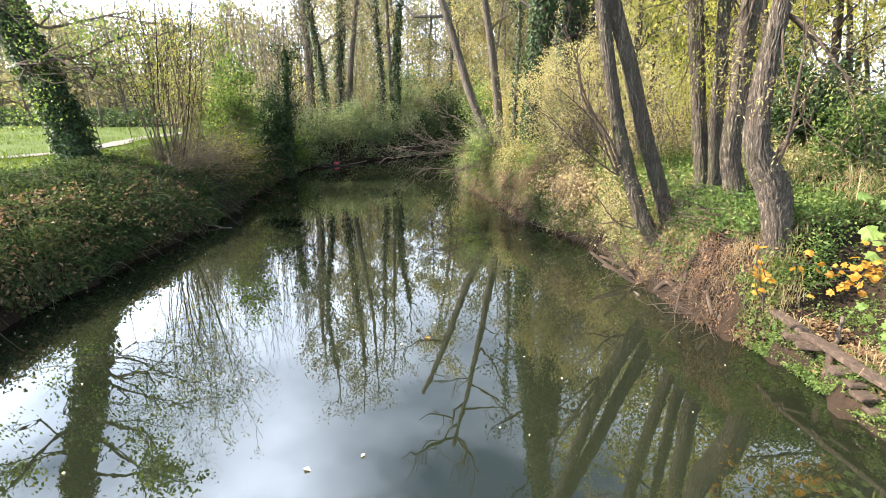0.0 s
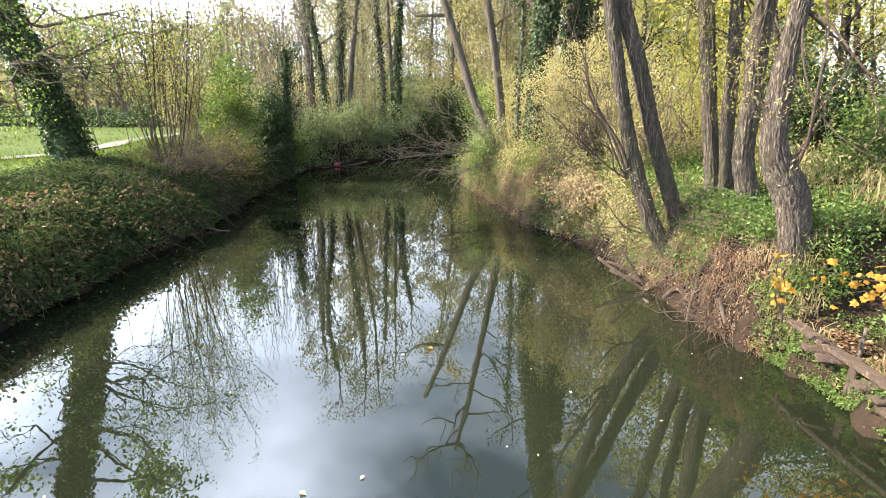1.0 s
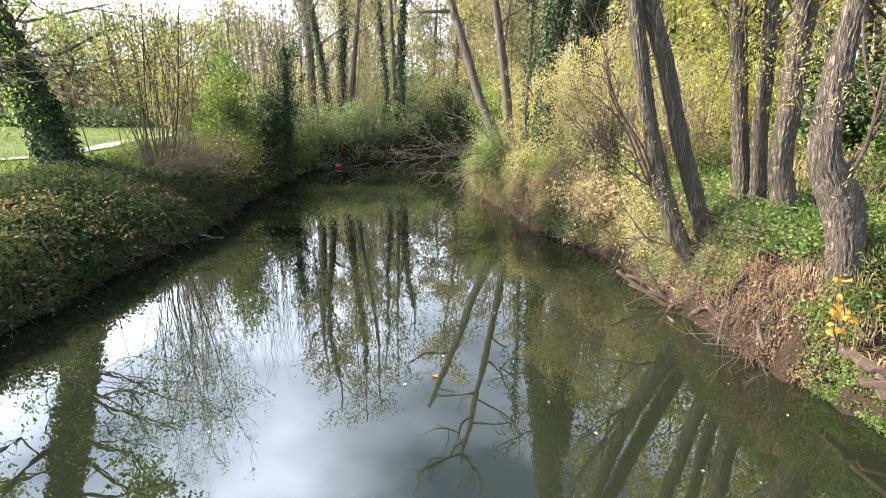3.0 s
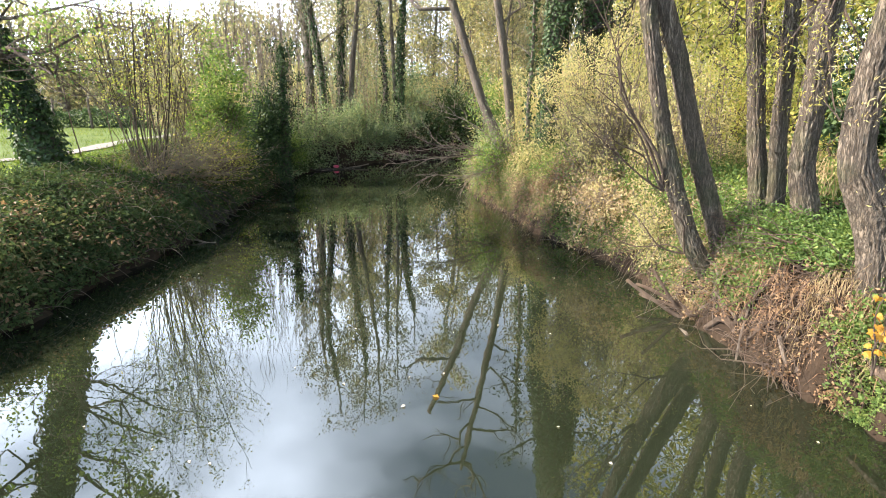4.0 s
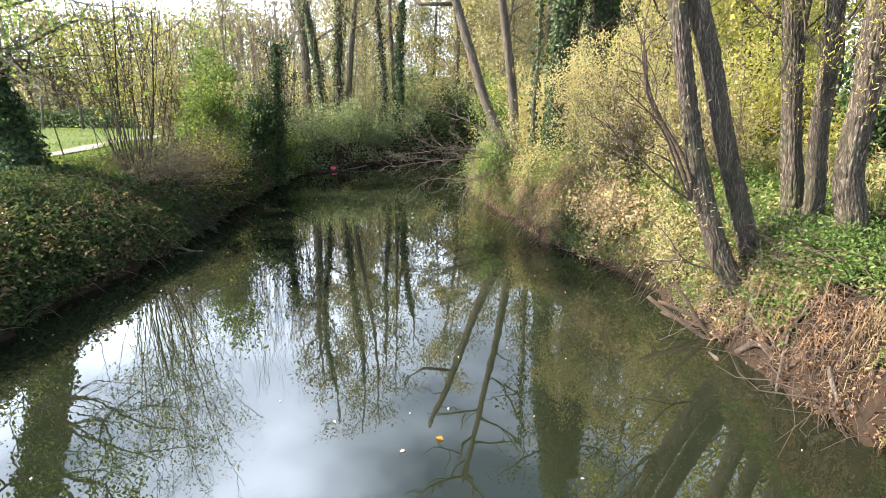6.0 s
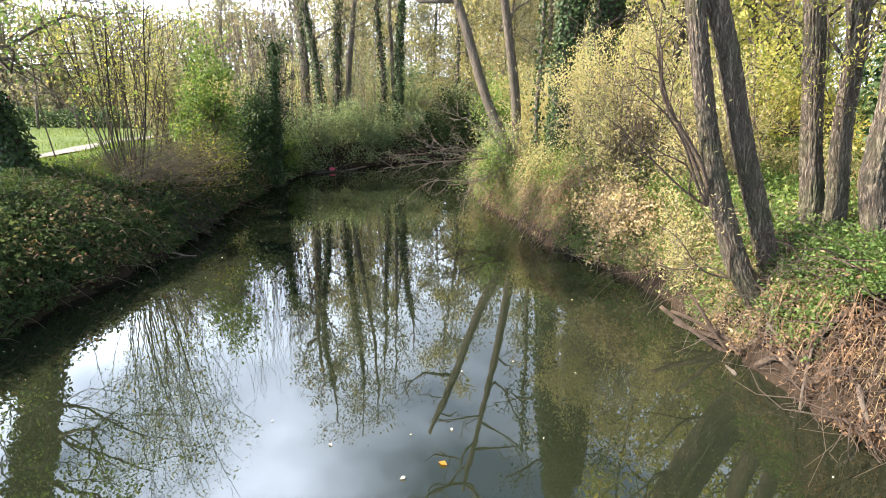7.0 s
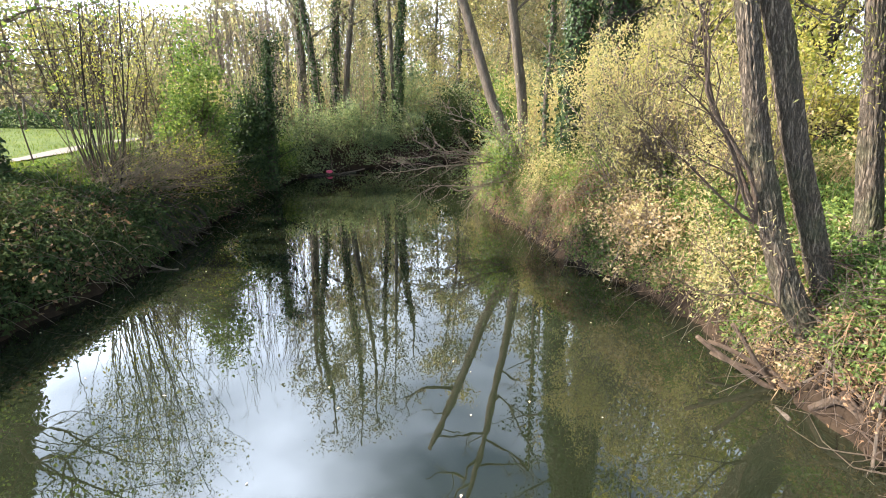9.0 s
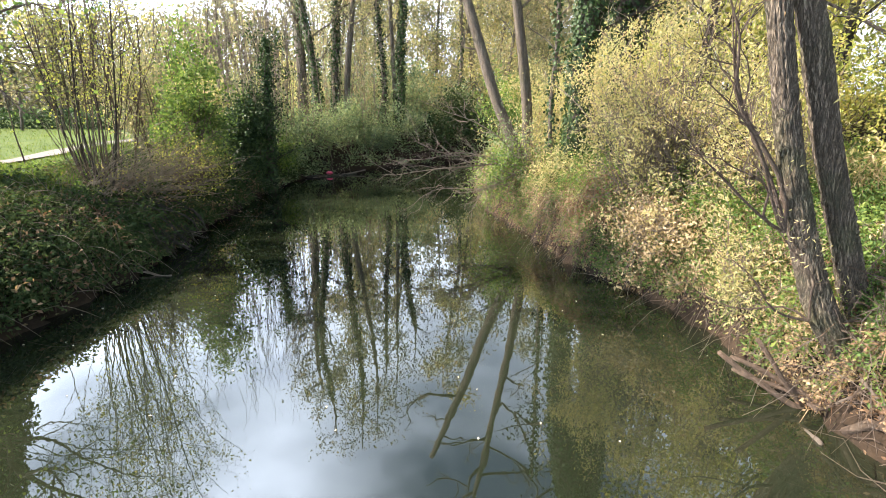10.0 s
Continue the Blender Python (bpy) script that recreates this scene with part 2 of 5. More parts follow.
class Tubes:
    """Round, tapering stems, gathered into one mesh."""

    def __init__(self):
        self.v, self.f, self.n = [], [], 0

    def add(self, pts, radii, sides=6, lump=0.0, rng=None):
        p = np.asarray(pts, float)
        k = len(p)
        r = np.interp(np.linspace(0, 1, k), np.linspace(0, 1, len(radii)), radii)
        t = np.gradient(p, axis=0)
        t /= np.linalg.norm(t, axis=1)[:, None] + 1e-9
        ref = np.array([0.31, 0.95, 0.05]) if abs(t[0, 2]) > 0.5 else np.array([0.1, 0.05, 1.0])
        u = np.cross(t, ref)
        u /= np.linalg.norm(u, axis=1)[:, None] + 1e-9
        w = np.cross(t, u)
        a = np.arange(sides) * 2 * np.pi / sides
        rr = r[:, None] * np.ones((k, sides))
        if lump and rng is not None:
            ph = rng.uniform(0, 6.28, 4)
            z = np.linspace(0, 1, k)[:, None]
            rr = rr * (1 + lump * (np.sin(3 * a + ph[0] + 2 * z) * 0.5 + np.sin(5 * a + ph[1] - 3 * z) * 0.35 + np.sin(2 * a + ph[2] + 9 * z) * 0.4))
        ring = p[:, None, :] + rr[..., None] * (np.cos(a)[None, :, None] * u[:, None, :] + np.sin(a)[None, :, None] * w[:, None, :])
        self.v.append(ring.reshape(-1, 3))
        i, j = np.meshgrid(np.arange(k - 1), np.arange(sides), indexing="ij")
        j2 = (j + 1) % sides
        q = np.stack([i * sides + j, i * sides + j2, (i + 1) * sides + j2, (i + 1) * sides + j], -1).reshape(-1, 4) + self.n
        self.f.append(q)
        self.n += k * sides
        cap = np.array([p[-1] + t[-1] * r[-1] * 0.4, p[0] - t[0] * r[0] * 0.1])
        self.v.append(cap)
        e0 = self.n - sides
        js = np.arange(sides)
        self.f.append(np.stack([e0 + js, e0 + (js + 1) % sides, np.full(sides, self.n), np.full(sides, self.n)], -1))
        if sides > 6:
            b0 = self.n - k * sides
            self.f.append(np.stack([b0 + (js + 1) % sides, b0 + js, np.full(sides, self.n + 1), np.full(sides, self.n + 1)], -1))
        self.n += 2
        return self

    def part(self, name, mat, parent=None, label=""):
        v, q = np.concatenate(self.v), np.concatenate(self.f)
        tri = np.concatenate([q[:, [0, 1, 2]], q[q[:, 2] != q[:, 3]][:, [0, 2, 3]]])
        return mesh_part(name, v, tri, mat, parent, label, True)


def bend(a, b, rng, wob=0.06, n=8, sag=0.0):
    """A wavering line from a to b."""
    a, b = np.asarray(a, float), np.asarray(b, float)
    s = np.linspace(0, 1, n)[:, None]
    L = np.linalg.norm(b - a)
    off = sum(rng.normal(0, wob * L / (k + 1), 3) * np.sin(np.pi * s * (k + 1)) for k in range(3))
    p = a + (b - a) * s + off
    p[:, 2] += -sag * L * (4 * s[:, 0] * (1 - s[:, 0]))
    return p


def curve_through(pts, n=24):
    """A smooth line through a few set points."""
    p = np.asarray(pts, float)
    s = np.concatenate([[0], np.cumsum(np.linalg.norm(np.diff(p, axis=0), axis=1))])
    out, m = np.linspace(0, s[-1], n), np.gradient(p, s, axis=0)
    i = np.clip(np.searchsorted(s, out, side="right") - 1, 0, len(s) - 2)
    h = (s[i + 1] - s[i])[:, None]
    u = ((out - s[i])[:, None]) / h
    return ((2 * u**3 - 3 * u**2 + 1) * p[i] + (u**3 - 2 * u**2 + u) * h * m[i] + (-2 * u**3 + 3 * u**2) * p[i + 1] + (u**3 - u**2) * h * m[i + 1])


def unit(v):
    return v / (np.linalg.norm(v, axis=-1, keepdims=True) + 1e-9)


def leaf_arrays(c, size, rng, ratio=0.55, face=None, lean=0.6, droop=0.0):
    """Folded leaf blades round the points c. face: the way they turn; lean: how far they stray from it."""
    n = len(c)
    nrm = rng.normal(size=(n, 3))
    if face is not None:
        nrm = np.asarray(face) + lean * nrm
    nrm = unit(nrm)
    ax = rng.normal(size=(n, 3))
    ax[:, 2] -= droop
    ax = unit(ax - (ax * nrm).sum(1)[:, None] * nrm)
    sd = np.cross(nrm, ax)
    L = (np.asarray(size) * rng.uniform(0.6, 1.25, n))[:, None]
    base, tip = c - ax * L * 0.5, c + ax * L * 0.5
    mid = c - ax * L * 0.06 + nrm * L * 0.12
    l, r = mid + sd * L * ratio * 0.5, mid - sd * L * ratio * 0.5
    v = np.stack([base, r, tip, l], 1).reshape(-1, 3)
    i = np.arange(n)[:, None] * 4
    return v, np.concatenate([i + [[0, 1, 2]], i + [[0, 2, 3]]], 1).reshape(-1, 3)


def leaves(name, c, size, mat, rng, parent=None, label="", kind="", category="", **kw):
    v, f = leaf_arrays(np.asarray(c), size, rng, **kw)
    ob = mesh_part(name, v, f, mat, parent, label)
    return tagged(ob, "", category, "", kind)


def blades(name, foot, height, width, mat, rng, parent=None, label="", kind="", category="", splay=0.5, droop=0.4, toward=(0, 0)):
    """Grass blades or stalks: a bent strip of three pieces each."""
    n = len(foot)
    h = (np.asarray(height) * rng.uniform(0.5, 1.2, n))[:, None]
    out = rng.normal(size=(n, 3)) * splay + np.array([toward[0], toward[1], 0])
    out[:, 2] = 0
    sd = unit(np.cross(out + 1e-4, [0, 0, 1.0])) * (width * rng.uniform(0.6, 1.3, n))[:, None]
    up = np.array([0, 0, 1.0])
    p1 = foot + h * (up * 0.5 + out * 0.25)
    p2 = foot + h * (up * (0.9 - droop * 0.3) + out * 0.7)
    p3 = foot + h * (up * (1.0 - droop) + out * 1.15)
    v = np.stack([foot - sd, foot + sd, p1 - sd * 0.8, p1 + sd * 0.8, p2 - sd * 0.5, p2 + sd * 0.5, p3], 1).reshape(-1, 3)
    i = np.arange(n)[:, None] * 7
    f = np.concatenate([i + [[0, 1, 3]], i + [[0, 3, 2]], i + [[2, 3, 5]], i + [[2, 5, 4]], i + [[4, 5, 6]]], 1).reshape(-1, 3)
    ob = mesh_part(name, v, f, mat, parent, label)
    return tagged(ob, "", category, "", kind)


def sprout(tubes, start, way, length, radius, rng, depth, tips, kids=4, spread=0.7, up=0.25, sides=5, wob=0.08, first=0.3):
    """A branch with its side twigs, and the places where leaves may sit."""
    way = unit(np.asarray(way, float))
    end = np.asarray(start) + way * length + np.array([0, 0, up * length * 0.3])
    p = bend(start, end, rng, wob, 7 if depth > 1 else 5 if depth else 4)
    tubes.add(p, [radius, radius * 0.65, max(radius * 0.22, 0.0018)], sides)
    tips.append(p[1:] if depth == 0 else p[-2:])
    if depth == 0:
        return
    for k in range(kids):
        s = first + (1 - first) * (k + rng.uniform(0, 0.8)) / kids
        i = min(int(s * (len(p) - 1)), len(p) - 2)
        d = unit(unit(p[i + 1] - p[i]) + rng.normal(0, spread, 3) + np.array([0, 0, up]))
        sprout(tubes, p[i], d, length * rng.uniform(0.35, 0.6) * (1.15 - 0.4 * s), radius * 0.5 * (1.1 - 0.5 * s), rng, depth - 1, tips, kids, spread, up, max(3, sides - 2), wob, first)


def round_tips(tips, per, scatter, rng):
    p = np.concatenate(tips)
    p = np.repeat(p, per, axis=0)
    return p + rng.normal(0, scatter, p.shape)


# ---- lie of the land ----
LEFT_EDGE = np.array([(-5.0, -60), (-5.1, 0), (-5.2, 5.5), (-5.08, 6.8), (-5.1, 8.5), (-4.92, 10.4), (-5.1, 12.2), (-5.25, 13.6), (-5.4, 16.6), (-5.3, 19.4), (-4.7, 21.3), (-3.1, 22.7), (-0.8, 24.5), (2.5, 26.9), (8, 29.5), (30, 38), (70, 50)], float)
RIGHT_EDGE = np.array([(4.2, -60), (3.9, 0), (3.52, 3.0), (3.46, 3.7), (3.43, 4.4), (3.33, 4.8), (3.2, 5.15), (3.08, 5.5), (3.03, 6.2), (2.94, 6.8), (2.88, 7.4), (2.90, 8.3), (2.66, 9.2), (2.2, 10.1), (1.8, 11.0), (1.4, 12.9), (0.8, 15.0), (0.7, 17.5), (1.3, 20.0), (4.5, 23.5), (11, 27), (31, 34), (70, 44)], float)


def dist_line(x, y, line):
    best = np.full(x.shape, 1e9)
    for (ax, ay), (bx, by) in zip(line[:-1], line[1:]):
        dx, dy = bx - ax, by - ay
        s = np.clip(((x - ax) * dx + (y - ay) * dy) / (dx * dx + dy * dy), 0, 1)
        best = np.minimum(best, np.hypot(x - ax - s * dx, y - ay - s * dy))
    return best


def side_of(x, y):
    """Metres from the water's edge: 1st to the near side of the left bank, 2nd of the right; above 0 on land."""
    def inside(line, far):
        poly = np.concatenate([line, far])
        hit = np.zeros(x.shape, bool)
        for (ax, ay), (bx, by) in zip(poly, np.roll(poly, -1, axis=0)):
            cross = ((ay > y) != (by > y))
            with np.errstate(divide="ignore", invalid="ignore"):
                xi = ax + (y - ay) * (bx - ax) / (by - ay)
            hit ^= cross & (x < xi)
        return hit
    dl, dr = dist_line(x, y, LEFT_EDGE), dist_line(x, y, RIGHT_EDGE)
    il = inside(LEFT_EDGE, np.array([(70, 4000), (-4000, 4000), (-4000, -60)], float))
    ir = inside(RIGHT_EDGE, np.array([(4000, 44), (4000, -60)], float))
    return np.where(il, dl, -dl), np.where(ir, dr, -dr)


PATH = np.array([(-22.0, 6.5), (-14.0, 9.3), (-10.8, 11.0), (-9.75, 12.4), (-9.7, 14.3), (-10.2, 16.8), (-10.5, 19.4), (-10.4, 22.5)], float)      # the way over the meadow


def swell(x, y):
    return 0.5 * np.sin(x * 1.3 + 0.7 * np.sin(y * 0.9)) + 0.5 * np.sin(y * 1.1 + 1.7 + 0.8 * np.sin(x * 0.7)) + 0.4 * np.sin(x * 3.1 + y * 2.3) * np.sin(y * 2.7 - x)


def land(x, y):
    x, y = np.asarray(x, float), np.asarray(y, float)
    l, r = side_of(x, y)
    nick = 0.06 * np.sin(x * 4.1 + y * 3.3 + 1.3 * np.sin(y * 1.9)) + 0.05 * np.sin(y * 8.3 - x * 5.1) + 0.05 * np.sin(y * 15 + x * 11)
    l, r = l + nick * np.exp(-np.abs(l) / 0.5), r + nick * np.exp(-np.abs(r) / 0.5)
    ease = lambda d, w: 1 - np.exp(-np.maximum(d, 0) / w)
    zl = 1.25 * ease(l, 0.75) + 0.08 * swell(x, y) * ease(l, 1.0) * np.exp(-np.maximum(l, 0) / 4) + 0.012 * np.maximum(l - 3, 0)
    high = 1.22 * ease(r, 0.24) + 0.09 * swell(x, y) * ease(r, 0.8) + 0.13 * np.maximum(r - 0.8, 0) * (1 - 0.5 * ease(r - 12, 30))
    shelf = 0.39 * ease(r, 0.10) + 0.75 * np.clip((r - 0.55) / 0.9, 0, 1) ** 1.5 + 0.13 * np.maximum(r - 0.9, 0)
    k = np.clip((y - 4.75) / 0.45, 0, 1)
    k = k * k * (3 - 2 * k)
    zr = shelf * (1 - k) + high * k
    far = np.hypot(x, y)
    zl = zl + 0.03 * np.maximum(far - 60, 0)
    zr = np.minimum(zr, 14)
    bed = -0.9 * (1 - np.exp(-np.minimum(np.abs(l), np.abs(r)) / 1.2))
    return np.where(l > 0, zl, np.where(r > 0, zr, bed))


def on_land(xy, lift=0.0):
    xy = np.asarray(xy, float)
    return np.column_stack([xy, land(xy[:, 0], xy[:, 1]) + lift])


def axis_steps(lo, hi, fine_lo, fine_hi, fine):
    mid = np.arange(fine_lo, fine_hi, fine)
    def grow(start, stop, sign):
        out, s, p = [], fine, start
        while sign * (stop - p) > 0:
            s *= 1.14
            p += sign * s
            out.append(p)
        return out
    return np.array(sorted(grow(fine_lo, lo, -1)) + list(mid) + grow(fine_hi - fine, hi, 1))


gx, gy = axis_steps(-2500, 2500, -10, 9, 0.17), axis_steps(-2500, 2500, 2, 24, 0.18)
GX, GY = np.meshgrid(gx, gy, indexing="xy")
GZ = land(GX.ravel(), GY.ravel())
ii, jj = np.meshgrid(np.arange(len(gy) - 1), np.arange(len(gx) - 1), indexing="ij")
w = len(gx)
quads = np.stack([ii * w + jj, ii * w + jj + 1, (ii + 1) * w + jj + 1, (ii + 1) * w + jj], -1).reshape(-1, 4)
ground = mesh_part("ground", np.column_stack([GX.ravel(), GY.ravel(), GZ]), quads, M_EARTH, None, "earth banks of a river rising to a mown meadow", True, 4)
tagged(ground, "", "ground", "", "structure")
ground.data.materials.append(M_LAWN)
cx, cy = GX[:-1, :-1].ravel() + 0.1, GY[:-1, :-1].ravel() + 0.1
cl, cr = side_of(cx, cy)
ground.data.polygons.foreach_set("material_index", ((cl > 2.6) & (cx < -6.0 - 0.08 * np.abs(cy - 12)) & (np.hypot(cx, cy) < 66)).astype(np.int32))

water = mesh_part("water", [(-9, -60, 0), (6, -60, 0), (9, 20, 0), (75, 38, 0), (75, 56, 0), (-9, 30, 0)], [(0, 1, 2, 5)], M_WATER, None, "still silty green river water mirroring the trees", False, 4)
tagged(water, "", "water", "", "structure")


# ---- trees ----
def ridged_trunk(line, radii, rng, sides=128, rings=220, deep=0.02, flare=0.5, knots=()):
    """A trunk with furrowed bark in its shape: long plates between cracks, a flared foot, and swellings."""
    p = curve_through(line, rings)
    s = np.linspace(0, 1, rings)
    r = np.interp(s, np.linspace(0, 1, len(radii)), radii)
    h = np.concatenate([[0], np.cumsum(np.linalg.norm(np.diff(p, axis=0), axis=1))])
    r = r * (1 + flare * np.exp(-h / 0.22))
    for at, size, wide in knots:
        r = r * (1 + size * np.exp(-((h - at) / wide) ** 2))
    t = unit(np.gradient(p, axis=0))
    u = unit(np.cross(t, [0.05, 1.0, 0.02]))
    w = np.cross(t, u)
    a = np.arange(sides) * 2 * np.pi / sides
    A, H = np.meshgrid(a, h)
    ph = rng.uniform(0, 6.28, 6)
    wob = 0.5 * np.sin(H * 1.3 + ph[0]) + 0.35 * np.sin(H * 4.1 + ph[1] + 2 * np.cos(A)) + 0.3 * np.sin(H * 13 + 3 * np.sin(A * 2 + ph[2]))
    plate = np.abs(np.sin(A * 8.5 + wob * 1.5)) ** 0.5 * 0.6 + np.abs(np.sin(A * 14 - wob * 2.2 + ph[3] + np.sin(H * 9))) ** 0.7 * 0.4
    gap = np.abs(np.sin(H * 24 + 4 * np.sin(A * 3 + ph[4]) + 2 * np.sin(A * 7 + ph[5]))) ** 0.35
    R = r[:, None] * (1 + 0.07 * np.sin(2 * A + ph[1] + H * 0.9) + 0.04 * np.sin(3 * A + ph[2] - H * 1.7)) + deep * (plate * gap - 0.5) + rng.normal(0, deep * 0.13, A.shape)
    v = p[:, None, :] + R[..., None] * (np.cos(A)[..., None] * u[:, None, :] + np.sin(A)[..., None] * w[:, None, :])
    i, j = np.meshgrid(np.arange(rings - 1), np.arange(sides), indexing="ij")
    j2 = (j + 1) % sides
    q = np.stack([i * sides + j, i * sides + j2, (i + 1) * sides + j2, (i + 1) * sides + j], -1).reshape(-1, 4)
    return v.reshape(-1, 3), q, p, r


def ivy_on(line, radii, n, rng, thick=0.08, size=0.07, clump=0.5):
    """Places for ivy leaves over a stem, and the way they turn."""
    p = curve_through(line, 60)
    k = rng.integers(0, 59, n)
    f = rng.uniform(0, 1, n)[:, None]
    c = p[k] * (1 - f) + p[k + 1] * f
    r = np.interp((k + f[:, 0]) / 60, np.linspace(0, 1, len(radii)), radii)
    a = rng.uniform(0, 2 * np.pi, n)
    d = np.column_stack([np.cos(a), np.sin(a), rng.normal(0, 0.15, n)])
    puff = 1.1 + 1.6 * clump * np.sin(c[:, 2] * 3.1 + 2 * np.cos(a) + c[0, 0]) * np.sin(a * 2 + c[:, 2] * 1.7) + 0.5 * clump * np.sin(c[:, 2] * 11 + a * 5)
    return c + d * (r + thick * puff * rng.uniform(0.2, 1.3, n))[:, None], d + np.array([0, 0, 0.35])


def limbs_on(tree, line, radii, specs, rng, bark, tips, depth=2, kids=4, up=0.25, spread=0.6, wob=0.08):
    """specs: (share of the height, way, length, radius) of each main limb, one mesh a limb."""
    p = curve_through(line, 60)
    for s, way, length, radius in specs:
        tb = Tubes()
        sprout(tb, p[min(int(s * 59), 59)], way, length, radius, rng, depth, tips, kids, spread, up, 7, wob)
        tb.part("limb", bark, tree)


def ring_limbs(n, lo, hi, length, radius, rng, rise=0.5, side=None):
    out = []
    for k in range(n):
        s = lo + (hi - lo) * (k + rng.uniform(0, 0.7)) / n
        a = k * 2.4 + rng.uniform(-0.5, 0.5)
        d = np.array([math.cos(a), math.sin(a), rise * rng.uniform(0.5, 1.5)])
        if side is not None:
            d = d + np.asarray(side)
        out.append((s, d, length * (1.15 - 0.5 * s) * rng.uniform(0.7, 1.2), radius * (1.1 - 0.6 * s)))
    return out


def big_willow(label, line, radii, seed, n_limbs, n_leaf, flare=0.45, knots=(), lo=0.42, extra=(), leaf=L_WILLOW):
    rng = np.random.default_rng(seed)
    tree = thing("willow_tree", label, "tree", "tall willows on the bank")
    v, q, p, r = ridged_trunk(line, radii, rng, flare=flare, knots=knots, deep=0.024)
    mesh_part("trunk", v, q, M_BARK, tree, "deeply furrowed grey-brown bark", True, 4)
    tips = []
    limbs_on(tree, line, radii, list(ring_limbs(n_limbs, lo, 0.97, 1.9, radii[-1] * 0.75, rng, 0.8)) + list(extra), rng, M_BARK_DARK, tips, 2, 4)
    c = round_tips(tips, max(1, int(n_leaf * 1.4) // sum(len(t) for t in tips)), 0.09, rng)
    leaves("crown", c, 0.052, leaf, rng, tree, "narrow yellow-green leaves", ratio=0.22, droop=1.0)
    return tree, rng


big_willow("leaning willow with furrowed bark rising from the waterline", [(3.295, 6.926, 0.097), (3.14, 6.974, 0.482), (2.831, 6.974, 0.944), (2.648, 6.994, 1.377), (2.465, 7.013, 1.887), (2.191, 7.051, 2.945), (2.057, 7.119, 3.657), (1.845, 7.215, 5.388), (1.508, 7.311, 7.312), (1.316, 7.504, 9.044)],
           [0.1202, 0.0962, 0.08081, 0.07696, 0.06926, 0.05291, 0.02886], 11, 7, 5000, 0.25, [(1.9, 0.12, 0.12)], 0.5)
big_willow("leaning willow with a mossy dark flank", [(3.334, 7.119, 0.674), (3.2, 7.119, 1.011), (3.018, 7.119, 1.483), (2.787, 7.119, 2.06), (2.461, 7.138, 3.07), (2.176, 7.167, 3.849), (1.888, 7.311, 5.484), (1.743, 7.6, 7.312), (1.888, 7.792, 9.332)],
           [0.1039, 0.09139, 0.08177, 0.07504, 0.06734, 0.05291, 0.02886], 12, 7, 5000, 0.35, (), 0.45)
big_willow("upright willow trunk sunlit down one side", [(3.906, 7.552, 1.059), (3.877, 7.552, 1.434), (3.742, 7.552, 2.089), (3.607, 7.552, 2.868), (3.463, 7.552, 3.637), (3.271, 7.6, 5.388), (3.175, 7.792, 7.408), (3.271, 7.888, 9.525)],
           [0.1202, 0.09139, 0.08658, 0.08177, 0.07696, 0.05772, 0.02886], 13, 8, 9000, 0.3, (), 0.36)
big_willow("slender willow trunk among thicker ones", [(3.925, 7.215, 1.059), (3.886, 7.215, 1.502), (3.781, 7.215, 2.243), (3.733, 7.215, 2.964), (3.675, 7.215, 3.58), (3.704, 7.311, 5.388), (3.944, 7.504, 8.178)],
           [0.08658, 0.07504, 0.07119, 0.06734, 0.06253, 0.0481, 0.02405], 14, 7, 8000, 0.25, (), 0.36)
big_willow("stout willow with pale plated bark", [(3.848, 6.59, 0.963), (3.819, 6.59, 1.415), (3.694, 6.59, 1.877), (3.684, 6.59, 2.55), (3.656, 6.59, 3.176), (3.704, 6.59, 4.138), (3.944, 6.638, 5.869), (4.329, 6.734, 8.948)],
           [0.1395, 0.1106, 0.101, 0.0962, 0.08658, 0.06253, 0.03367], 15, 8, 9000, 0.35, (), 0.36)
big_willow("crooked willow with a swollen, bulging foot", [(3.673, 5.291, 0.578), (3.625, 5.291, 1.04), (3.481, 5.291, 1.636), (3.231, 5.291, 2.098), (3.183, 5.291, 2.55), (3.202, 5.291, 3.031), (3.25, 5.291, 3.56), (3.519, 5.291, 5.1), (3.712, 5.483, 8.37)],
           [0.1299, 0.1251, 0.08177, 0.07985, 0.07696, 0.06253, 0.03848], 16, 8, 9000, 0.2, [(1.15, 0.22, 0.3)], 0.36)


def side_branch(label, start, shoots, seed, leaf=None, n=0, mat=M_TWIG):
    """A young branch with long shoots, growing from a trunk."""
    rng = np.random.default_rng(seed)
    br = thing("branch", label, "branch")
    tips = []
    for end, r in shoots:
        tb = Tubes()
        p = bend(start, end, rng, 0.05, 10)
        tb.add(p, [r, r * 0.7, 0.003], 6)
        L = np.linalg.norm(np.asarray(end) - start)
        for k in range(6):
            i = 3 + k % 7
            sprout(tb, p[i], unit(p[i] - p[i - 1]) + rng.normal(0, 0.5, 3), L * rng.uniform(0.15, 0.4), r * 0.3, rng, 1, tips, 3, 0.5, 0.2, 4)
        tb.part("shoot", mat, br)
    if leaf:
        c = round_tips(tips, 4, 0.06, rng)
        c = c[rng.permutation(len(c))[:n]]
        leaves("foliage", c, 0.044, leaf, rng, br, ratio=0.26, droop=0.8)


